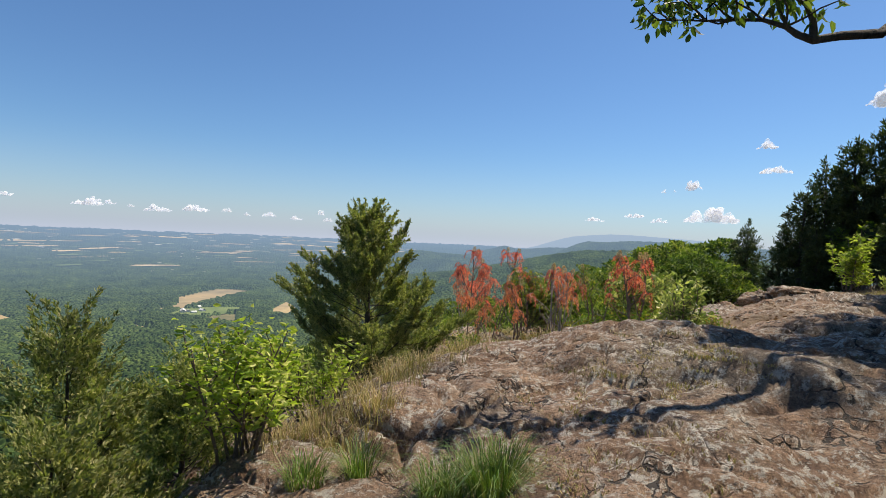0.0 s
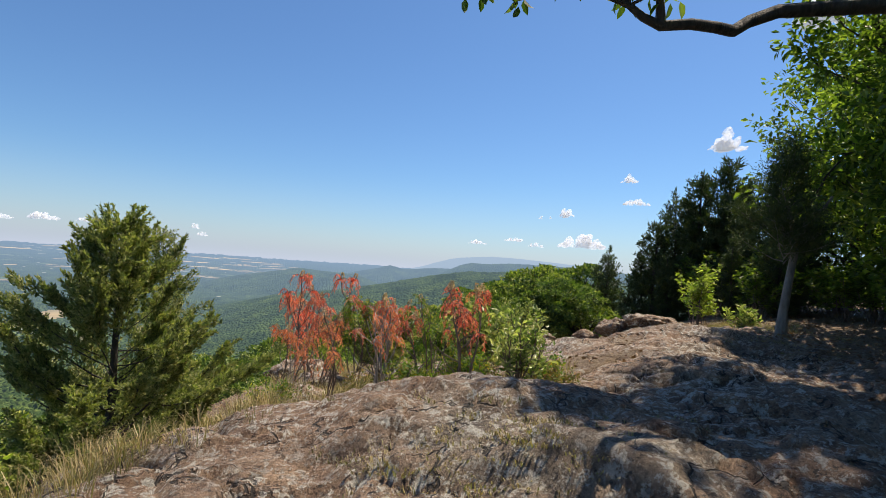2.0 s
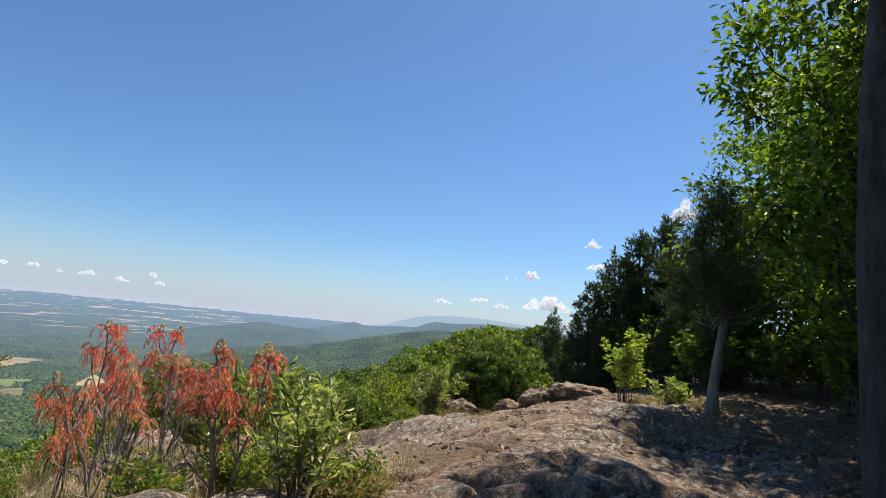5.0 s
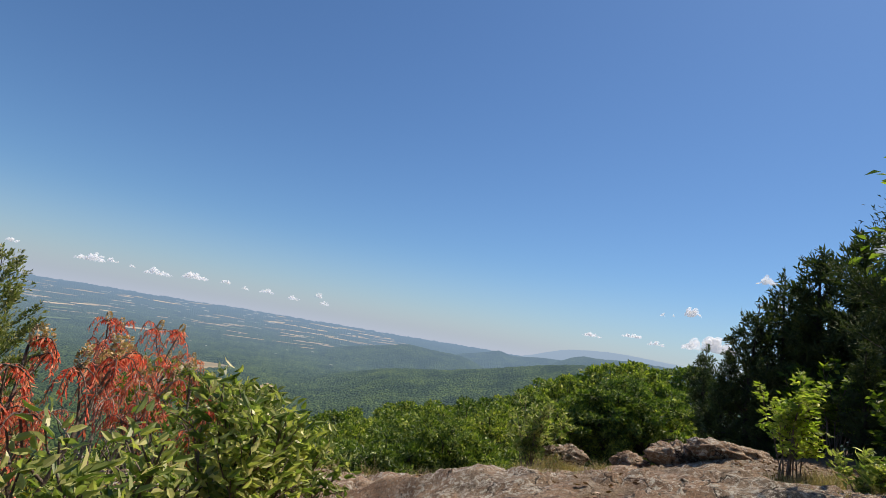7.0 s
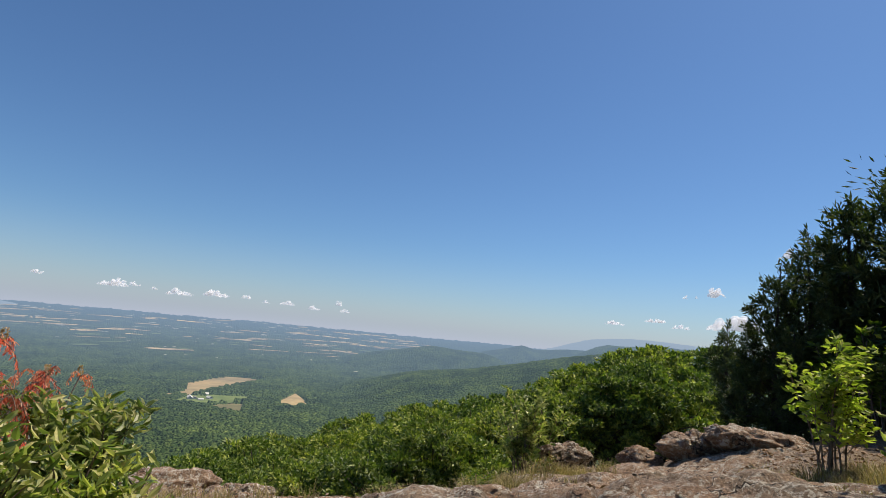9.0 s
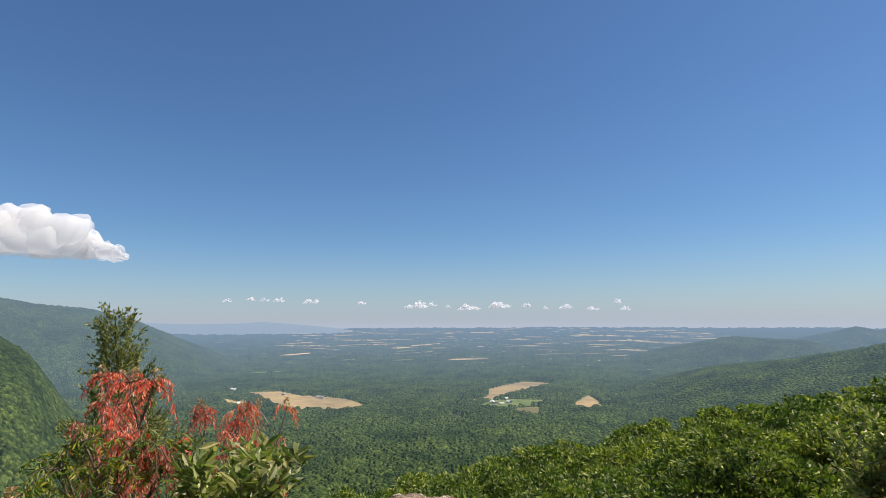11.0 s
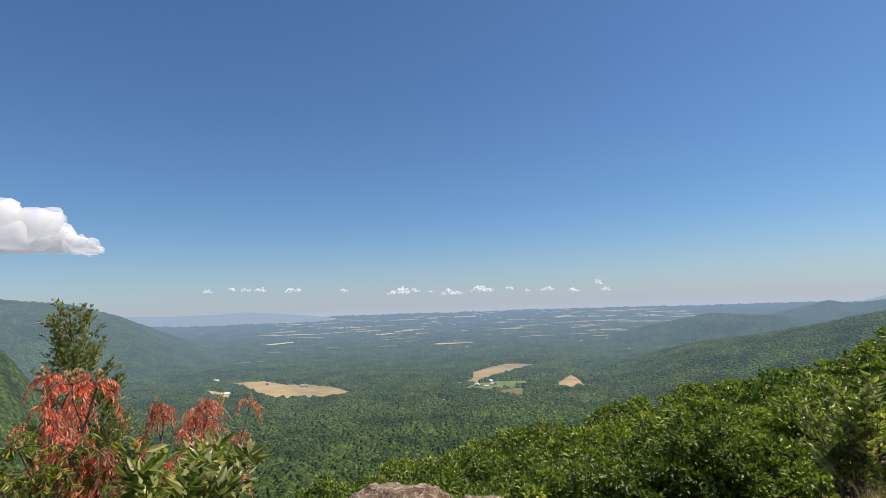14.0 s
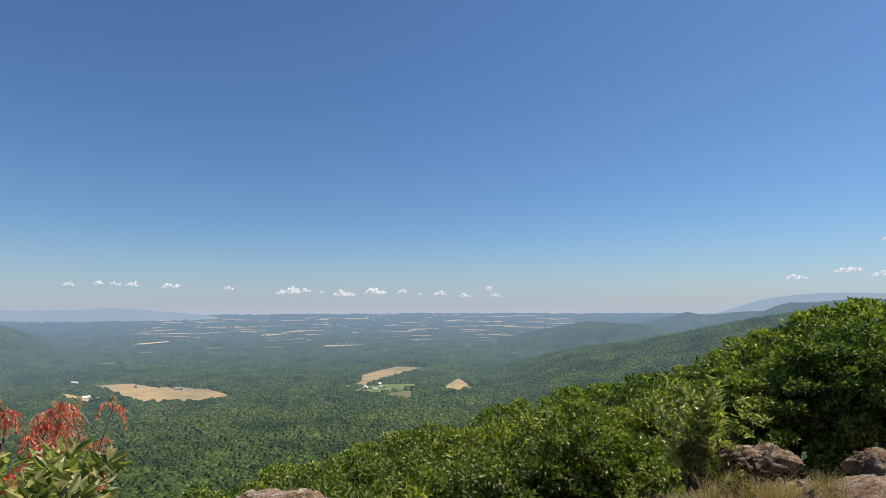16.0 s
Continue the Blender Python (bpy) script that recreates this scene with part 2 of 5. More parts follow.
def vnoise(x, y, seed=0):
    ix, iy = np.floor(x), np.floor(y)
    fx, fy = x - ix, y - iy
    fx, fy = fx * fx * (3 - 2 * fx), fy * fy * (3 - 2 * fy)
    a, b = hash2(ix, iy, seed), hash2(ix + 1, iy, seed)
    c, d = hash2(ix, iy + 1, seed), hash2(ix + 1, iy + 1, seed)
    return (a + (b - a) * fx) * (1 - fy) + (c + (d - c) * fx) * fy


def fbm(x, y, octaves=4, seed=0):
    """About -0.5 to 0.5."""
    v, amp, tot = 0, 1.0, 0
    for o in range(octaves):
        v = v + amp * (vnoise(x * 2 ** o + 17.3 * o, y * 2 ** o - 9.1 * o, seed + o) - 0.5)
        tot += amp
        amp *= 0.5
    return v / tot * 1.6


def cells(x, y, seed=0):
    """Distances to the nearest and second nearest of scattered points, and a random number of the nearest."""
    ix, iy = np.floor(x), np.floor(y)
    f1, f2, rid = np.full(x.shape, 9.0), np.full(x.shape, 9.0), np.zeros(x.shape)
    for dx in (-1, 0, 1):
        for dy in (-1, 0, 1):
            cx, cy = ix + dx, iy + dy
            d = np.hypot(cx + hash2(cx, cy, seed) - x, cy + hash2(cx, cy, seed + 7) - y)
            near = d < f1
            f2 = np.where(near, f1, np.minimum(f2, d))
            rid = np.where(near, hash2(cx, cy, seed + 13), rid)
            f1 = np.where(near, d, f1)
    return f1, f2, rid


def soft(v, k=0.5):
    """A smooth max(0, v)."""
    return k * np.logaddexp(0, np.asarray(v, float) / k)


def smooth(a, b, v):
    u = np.clip((v - a) / (b - a), 0, 1)
    return u * u * (3 - 2 * u)


def lie(x, y):
    """Height of the summit ground, without its small relief: a ledge that falls off ahead and to the left, and woods rising to the right."""
    x, y = np.asarray(x, float), np.asarray(y, float)
    dip = 0.8 * y - 0.6 * x
    z = 0.30 - 0.22 * soft(dip - 3.3, 0.5) + 0.045 * soft(x - 4.5, 1.0)
    z = z - 0.36 * soft(-x, 0.4) - 0.55 * soft(-x - 4.0, 1.2)
    z = z - 0.12 * np.exp(-(x * x + y * y) / 6)
    z = z - 0.22 * np.exp(-((x - 4.9) / 0.7) ** 2 - ((y - 11.1) / 0.7) ** 2)
    return z - 0.75 * soft(y - (14.3 + 0.6 * soft(x - 5.4, 0.8)), 0.8)


def horizon_rise(az):
    """How much the far country stands above the plain's own level, as a slope."""
    return np.full(np.shape(az), 0.0105)


def country(x, y):
    """Height of the land from the summit down into the valley and on to the horizon."""
    d = np.hypot(x, y)
    az = np.arctan2(-x, y)
    near = lie(x, y)
    near = np.where(near < 0, -282 * (1 - np.exp(near / 282)), near)
    near = np.maximum(near, -282)
    u = np.clip((d - 2300) / 2400, 0, 1.05)
    far = -282 + u * u * 128 + horizon_rise(az) * d * smooth(300, 1500, d)
    w = smooth(250, 1100, d)
    return near * (1 - w) + far * w


def mesh_of(name, verts, faces, material, smooth_shade=False):
    """A mesh from arrays; all faces have the same number of corners."""
    verts, faces = np.asarray(verts, np.float32), np.asarray(faces, np.int32)
    me = bpy.data.meshes.new(name)
    n, k = faces.shape
    me.vertices.add(len(verts))
    me.vertices.foreach_set("co", verts.ravel())
    me.loops.add(n * k)
    me.loops.foreach_set("vertex_index", faces.ravel())
    me.polygons.add(n)
    me.polygons.foreach_set("loop_start", np.arange(0, n * k, k, dtype=np.int32))
    me.polygons.foreach_set("use_smooth", np.full(n, smooth_shade))
    me.update(calc_edges=True)
    me.materials.append(material)
    return me


def grid_faces(nu, nv):
    i = np.arange(nu * nv).reshape(nu, nv)
    return np.stack([i[:-1, :-1], i[1:, :-1], i[1:, 1:], i[:-1, 1:]], -1).reshape(-1, 4)


def part(name, me, parent, label=""):
    ob = new(name, me)
    ob.parent = parent
    if label:
        ob["label"] = label
    return ob


def thing(name, x, y, z, label, category, group="", kind=""):
    ob = new(name)
    ob.empty_display_size = 0.2
    ob.location = (x, y, z)
    return tagged(ob, label, category, group, kind)

# ---- the ground: rock ledge ----
def relief(x, y):
    """Small relief of the bedrock, and where soil lies on it."""
    wx, wy = x + 0.5 * fbm(x * 0.9, y * 0.9, 3, 40), y + 0.5 * fbm(x * 0.9, y * 0.9, 3, 50)
    # slabs: long along the dip, broken by joints
    u, v = 0.80 * wx - 0.60 * wy, 0.60 * wx + 0.80 * wy
    f1, f2, rid = cells(u * 0.62, v * 0.95, 3)
    g1, g2, gid = cells(u * 2.1, v * 3.0, 9)
    open_ = smooth(-0.05, 0.12, fbm(x * 0.45 + 9, y * 0.45, 3, 44))
    joint = np.exp(-((f2 - f1) / 0.045) ** 2) * open_
    crack = np.exp(-((g2 - g1) / 0.09) ** 2) * (gid > 0.55)
    h1, h2, hid = cells(u * 6.5 + 0.3 * fbm(x * 4, y * 4, 2, 77), v * 9.0, 19)
    z = 0.46 * fbm(x * 0.42, y * 0.42, 3, 1) + 0.17 * (rid - 0.5) * smooth(0.0, 0.24, f2 - f1) - 0.20 * joint
    z = z + 0.06 * (gid - 0.5) * smooth(0.0, 0.12, g2 - g1) - 0.055 * crack
    rough = fbm(x * 2.4, y * 2.4, 5, 70)
    z = z + 0.04 * rough - 0.05 * np.abs(fbm(x * 1.3 + 4, y * 1.3, 4, 71)) + 0.016 * fbm(x * 11, y * 11, 3, 72)
    # beds that break off in low steps along the dip
    bed = v * 0.55 + 0.6 * fbm(x * 0.7, y * 0.7, 4, 88)
    step = bed * 1.8 - np.floor(bed * 1.8)
    z = z + 0.10 * (smooth(0.0, 0.30, step) - step) * smooth(-0.1, 0.2, fbm(x * 0.5, y * 0.5, 2, 90))
    z = z + 0.030 * (hid - 0.5) * smooth(0, 0.10, h2 - h1)
    soil = smooth(0.04, 0.22, fbm(x * 0.55 + 3, y * 0.55, 4, 21) + 0.10 * joint - 0.06) 
    soil = np.maximum(soil, smooth(5.6, 8.2, x + 2.6 * fbm(x * 0.6, y * 0.6, 4, 5) - 0.34 * (y - 6)) * 0.9)
    soil = np.maximum(soil, smooth(1.2, 2.6, (-0.6 + (y - 4) * 0.33) - x + 1.6 * fbm(x * 0.6, y * 0.6, 3, 8)) * 0.9)
    z = z - 0.10
    z = z * (1 - 0.6 * soil) - 0.03 * soil + 0.03 * soil * fbm(x * 4, y * 4, 3, 33)
    return z, soil


def summit(x, y):
    x, y = np.asarray(x, float), np.asarray(y, float)
    return lie(x, y) + relief(x, y)[0]


def ledge():
    xs = np.concatenate([np.linspace(-11, -3, 40, endpoint=False), np.linspace(-3, -1, 40, endpoint=False), np.linspace(-1, 7, 250, endpoint=False), np.linspace(7, 9.5, 40, endpoint=False), np.linspace(9.5, 24, 60)])
    ys = np.concatenate([np.linspace(-6, 1.8, 30, endpoint=False), np.linspace(1.8, 8, 210, endpoint=False), np.linspace(8, 18.5, 200, endpoint=False), np.linspace(18.5, 26, 24)])
    X, Y = np.meshgrid(xs, ys, indexing="ij")
    Z0 = lie(X, Y)
    dz, soil = relief(X, Y)
    me = mesh_of("rock_ledge", np.stack([X, Y, Z0 + dz], -1).reshape(-1, 3), grid_faces(len(xs), len(ys)), ROCK, True)
    at = me.attributes.new("soil", "FLOAT", "POINT")
    at.data.foreach_set("value", soil.astype(np.float32).ravel())
    return tagged(new("ground_rock_ledge", me), "weathered pinkish-grey bedrock ledge with lichen, cracks and soil", "rock", kind="structure")


ledge()

# ---- the country below ----
FIELDS = [  # outline in degrees of bearing (left positive) and slope below level, as seen from the summit
    ("stubble_field", STRAW, [(29.73, -8.9), (26.68, -8.07), (25.36, -7.8), (25.22, -7.09), (23.5, -6.61), (22.09, -6.34), (20.7, -6.29), (17.88, -6.45), (19.36, -6.78), (21.3, -7.22), (23.27, -7.65), (24.42, -8.08), (26.97, -8.23), (28.42, -8.7)]),
    ("meadow", MEADOW, [(26.31, -8.78), (24.99, -8.19), (22.46, -8.03), (19.27, -8.02), (19.96, -8.67), (21.39, -8.73), (23.62, -8.95), (24.74, -8.95)]),
    ("stubble_field", PARCHED, [(23.91, -9.06), (21.39, -8.8), (20.02, -8.73), (20.18, -9.68), (21.44, -9.74), (22.64, -9.54)]),
    ("stubble_field", STRAW, [(16.65, -8.94), (16.66, -8.2), (15.3, -7.49), (14.4, -8.0), (14.17, -8.42), (13.06, -8.59), (15.49, -8.86)]),
    ("stubble_field", STRAW, [(29.48, -9.34), (28.74, -9.52), (27.33, -9.96), (28.19, -10.06)]),
    ("stubble_field", STRAW, [(49.05, -6.88), (46.34, -6.87), (44.12, -7.37), (41.88, -7.59), (39.61, -7.85), (37.56, -8.59), (39.06, -8.96), (43.01, -8.89), (45.24, -8.71), (46.61, -8.2), (47.7, -7.5)]),
    ("stubble_field", STRAW, [(51.58, -7.4), (50.63, -7.47), (48.77, -8.12), (49.3, -8.35), (50.63, -7.89)]),
]


def bearing_point(b, s):
    """Where the line at that bearing and slope meets the valley floor."""
    a = radians(b)
    d = np.linspace(900, 4700, 1600)
    x, y = -np.sin(a) * d, np.cos(a) * d
    under = country(x, y) - 1.4 > d * math.tan(radians(s))
    k = int(np.argmax(under))
    return x[k], y[k], d[k]


def inside(px, py, poly):
    hit = np.zeros(px.shape, bool)
    n = len(poly)
    for i in range(n):
        (x0, y0), (x1, y1) = poly[i], poly[i - 1]
        cross = ((y0 > py) != (y1 > py)) & (px < (x1 - x0) * (py - y0) / (y1 - y0 + 1e-9) + x0)
        hit ^= cross
    return hit


PLOTS = [[bearing_point(b, s)[:2] for b, s in outline] for _, _, outline in FIELDS]


def valley():
    fine = np.radians(np.linspace(-42, 76, 660))
    rest = np.radians(np.linspace(76.5, 317.5, 120))
    az = np.concatenate([fine, rest, fine[:1] + 2 * np.pi])
    r = np.concatenate([np.geomspace(9, 420, 50, endpoint=False), 1 / np.linspace(1 / 420, 1 / 4880, 340)])
    A, D = np.meshgrid(az, r, indexing="ij")
    X, Y = -np.sin(A) * D, np.cos(A) * D
    Z = country(X, Y)
    wood = np.ones(X.shape)
    for plot in PLOTS:
        wood[inside(X, Y, plot)] = 0
    # crowns of the woods: rounded heads of 9 to 16 m, some lower scrub
    c = np.where(D < 1600, 12.0, 18.0)
    f1, f2, rid = cells(X / c, Y / c, 5)
    g1, g2, gid = cells(X / 45, Y / 45, 6)
    crown = (np.sqrt(np.clip(1 - f1 * f1 * 1.1, 0, 1)) * (7 + 7 * rid) + 5 * gid + 5 * fbm(X / 160, Y / 160, 3, 4))
    Z = Z + crown * wood * smooth(120, 500, D) - 2.5 * (1 - wood)
    # long low swells
    Z = Z + smooth(1500, 2600, D) * 16 * fbm(X / 420, Y / 420, 4, 14)
    Z = Z - 0.6 * (1 - smooth(14, 40, D)) - 1.2 * (1 - smooth(60, 200, D))
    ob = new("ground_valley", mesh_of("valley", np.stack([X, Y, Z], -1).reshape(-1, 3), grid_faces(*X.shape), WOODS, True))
    tagged(ob, "wide wooded valley floor with blue summer haze painted in", "valley", kind="structure")


valley()


def field(name, material, plot, label):
    bm = bmesh.new()
    vs = [bm.verts.new((x, y, float(country(np.array(x), np.array(y))) + 1.5)) for x, y in plot]
    f = bm.faces.new(vs)
    if f.normal.z < 0:
        f.normal_flip()
    bmesh.ops.triangulate(bm, faces=[f])
    me = bpy.data.meshes.new(name)
    bm.to_mesh(me)
    bm.free()
    me.materials.append(material)
    tagged(new(name, me), label, "field", "fields in the valley", "structure")


for (nm, mt, _), plot in zip(FIELDS, PLOTS):
    field(nm, mt, plot, "mown straw-coloured hay field among woods" if mt is not MEADOW else "green meadow beside a farm in the valley")


def ridge(name, label, crest, dist, base, seed, depth=500, material=WOODS):
    """A wooded mountain ridge. crest: bearing and slope of its skyline in degrees."""
    crest = sorted(crest)
    b = np.array([c[0] for c in crest], float)
    e = np.array([c[1] for c in crest], float)
    az = np.linspace(b[0], b[-1], 220)
    el = np.interp(az, b, e)
    k = np.exp(-np.linspace(-2, 2, 15) ** 2)
    el = np.convolve(np.pad(el, 7, mode="edge"), k / k.sum(), mode="valid")
    a = np.radians(az)
    T = np.linspace(-1, 1, 44)
    A, TT = np.meshgrid(a, T, indexing="ij")
    D = dist + TT * depth
    X, Y = -np.sin(A) * D, np.cos(A) * D
    foot = country(X, Y) - base
    top = np.tan(np.radians(el))[:, None] * dist
    ends = smooth(0, 0.28, np.linspace(0, 1, 220))[:, None] * smooth(0, 0.28, np.linspace(1, 0, 220))[:, None]
    shape = (1 - np.abs(TT) ** 1.6) * ends
    Z = foot + np.maximum(top - foot, 0) * shape + 18 * shape * (1 - shape) * fbm(X / 130, Y / 130, 4, seed) * 4
    f1, f2, rid = cells(X / 17, Y / 17, seed)
    Z = Z + (0.6 - f1) * 9 * smooth(0.0, 0.3, shape)
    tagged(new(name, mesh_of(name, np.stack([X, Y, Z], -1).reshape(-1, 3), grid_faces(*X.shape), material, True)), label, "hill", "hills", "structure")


ridge("backdrop_ridge", "long wooded mountain ridge with painted blue haze", [(94.43, 2.6), (79.43, 2.4), (72.23, 2.11), (68.93, 2.0), (66.03, 1.43), (62.53, 1.12), (59.83, 0.28), (57.13, -0.59), (54.83, -1.15), (52.23, -1.84), (45.43, -3.4)], 3400, 30, 61, 900)
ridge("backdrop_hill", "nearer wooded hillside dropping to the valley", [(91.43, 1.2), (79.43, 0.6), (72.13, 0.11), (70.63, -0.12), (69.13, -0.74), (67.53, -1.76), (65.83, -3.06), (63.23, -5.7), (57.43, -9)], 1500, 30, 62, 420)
ridge("backdrop_hill", "low wooded hill with a rounded top and painted haze", [(17.43, -4.8), (11.73, -3.7), (7.83, -2.75), (4.63, -2.15), (2.43, -1.7), (-0.27, -1.9), (-2.57, -1.97), (-5.57, -2.2), (-10.57, -3.2)], 3300, 20, 63, 500)
ridge("backdrop_hill", "small pointed hill with painted haze", [(3.43, -2.9), (-0.87, -2.1), (-3.77, -1.6), (-5.67, -1.15), (-6.77, -0.75), (-8.17, -1.15), (-11.07, -0.8), (-13.77, -0.7), (-16.57, -0.8), (-22.57, -1.6)], 3900, 20, 64, 400)
ridge("backdrop_hill", "broad wooded hill with painted blue haze", [(-3.57, -2.9), (-8.87, -1.75), (-11.87, -0.85), (-13.57, -0.25), (-15.07, 0.08), (-16.87, 0.0), (-18.87, 0.25), (-23.57, 0.3), (-32.57, 0.0), (-46.57, -1.2)], 3600, 20, 65, 500)
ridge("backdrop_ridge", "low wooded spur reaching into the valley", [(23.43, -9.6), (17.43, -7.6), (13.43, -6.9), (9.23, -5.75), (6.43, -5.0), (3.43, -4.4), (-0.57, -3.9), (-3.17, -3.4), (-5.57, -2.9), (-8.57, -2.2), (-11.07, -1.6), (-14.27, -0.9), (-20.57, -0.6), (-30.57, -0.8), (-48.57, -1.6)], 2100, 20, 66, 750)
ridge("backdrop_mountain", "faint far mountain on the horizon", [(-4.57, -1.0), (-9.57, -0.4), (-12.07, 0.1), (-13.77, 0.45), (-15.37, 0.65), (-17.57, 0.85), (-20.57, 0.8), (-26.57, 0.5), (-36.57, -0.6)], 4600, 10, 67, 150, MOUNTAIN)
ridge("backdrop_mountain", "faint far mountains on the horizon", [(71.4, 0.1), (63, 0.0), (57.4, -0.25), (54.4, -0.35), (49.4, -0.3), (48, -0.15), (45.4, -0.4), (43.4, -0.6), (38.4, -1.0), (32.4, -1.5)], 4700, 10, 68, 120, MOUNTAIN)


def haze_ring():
    """Glow ring imitating bright milky air low over the far horizon, all round."""
    m, nt, ln, bsdf = nodes_of("horizon_haze_glow")
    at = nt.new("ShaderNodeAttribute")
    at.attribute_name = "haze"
    # haze brightness comes from this emission, faded out upwards
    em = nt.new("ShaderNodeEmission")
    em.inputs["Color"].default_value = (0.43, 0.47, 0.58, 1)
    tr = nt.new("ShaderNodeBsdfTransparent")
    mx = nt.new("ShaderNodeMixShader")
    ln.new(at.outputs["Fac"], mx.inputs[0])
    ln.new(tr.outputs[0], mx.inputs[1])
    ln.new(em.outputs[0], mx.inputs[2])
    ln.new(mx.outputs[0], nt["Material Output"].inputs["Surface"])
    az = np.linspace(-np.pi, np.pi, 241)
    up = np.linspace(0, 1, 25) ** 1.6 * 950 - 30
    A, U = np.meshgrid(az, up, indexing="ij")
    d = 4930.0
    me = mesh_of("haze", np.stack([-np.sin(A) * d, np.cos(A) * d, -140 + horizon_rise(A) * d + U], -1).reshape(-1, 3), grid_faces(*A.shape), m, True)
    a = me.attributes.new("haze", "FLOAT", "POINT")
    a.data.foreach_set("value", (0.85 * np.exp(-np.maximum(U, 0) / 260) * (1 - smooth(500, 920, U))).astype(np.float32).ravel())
    ob = tagged(new("backdrop_haze_glow", me), "glowing ring imitating pale milky summer haze along the horizon", "haze", kind="structure")
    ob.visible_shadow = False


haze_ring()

# ---- plants ----
def tube(paths, sides=6):
    """Round stems along polylines of (point, radius)."""
    V, F, base = [], [], 0
    ang = np.linspace(0, 2 * np.pi, sides, endpoint=False)
    for pts, rad in paths:
        pts, rad = np.asarray(pts, float), np.asarray(rad, float)
        tan = np.gradient(pts, axis=0)
        tan /= np.linalg.norm(tan, axis=1)[:, None] + 1e-9
        ref = np.where(np.abs(tan[:, 2:3]) > 0.9, np.array([[1.0, 0, 0]]), np.array([[0, 0, 1.0]]))
        u = np.cross(tan, ref)
        u /= np.linalg.norm(u, axis=1)[:, None] + 1e-9
        w = np.cross(tan, u)
        ring = pts[:, None] + rad[:, None, None] * (np.cos(ang)[None, :, None] * u[:, None] + np.sin(ang)[None, :, None] * w[:, None])
        n = len(pts)
        V.append(ring.reshape(-1, 3))
        i = base + np.arange(n * sides).reshape(n, sides)
        j = np.roll(i, -1, axis=1)
        F.append(np.stack([i[:-1], j[:-1], j[1:], i[1:]], -1).reshape(-1, 4))
        base += n * sides
    return np.concatenate(V), np.concatenate(F)


def unit(v):
    return v / (np.linalg.norm(v, axis=-1, keepdims=True) + 1e-9)


def blades(pos, along, size, width, rng, fold=0.25, shape="diamond", face=None):
    """Leaves at pos, pointing along; each one two or four folded triangles."""
    n = len(pos)
    along = unit(along)
    turn = rng.normal(size=(n, 3))
    side = unit(np.cross(along, turn if face is None else unit(face) + turn * 0.38))
    up = np.cross(side, along)
    size, width = np.broadcast_to(size, n)[:, None], np.broadcast_to(width, n)[:, None]
    if shape == "diamond":
        m = pos + along * size * 0.5
        V = np.stack([pos, m + side * width * 0.5 + up * width * fold, pos + along * size, m - side * width * 0.5 + up * width * fold], 1)
        t = np.array([[0, 1, 2], [0, 2, 3]])
    else:
        a, b = pos + along * size * 0.3, pos + along * size * 0.7 - up * size * 0.05
        h = side * width * 0.5
        V = np.stack([pos, a + h + up * width * fold, a - h + up * width * fold, b + h * 0.8 + up * width * fold, b - h * 0.8 + up * width * fold, pos + along * size - up * size * 0.16, b], 1)
        t = np.array([[0, 1, 6], [0, 6, 2], [1, 3, 6], [2, 6, 4], [3, 5, 6], [4, 6, 5]])
    k = V.shape[1]
    F = (np.arange(n)[:, None, None] * k + t[None]).reshape(-1, 3)
    return V.reshape(-1, 3), F


def bent(rng, a, d, length, n, wob, lift=0.0):
    """A crooked line from a in direction d."""
    pts, d = [np.array(a, float)], np.array(d, float)
    for _ in range(n):
        d = unit(d + rng.normal(size=3) * wob + np.array([0, 0, lift]))
        pts.append(pts[-1] + d * length / n)
    return np.array(pts)


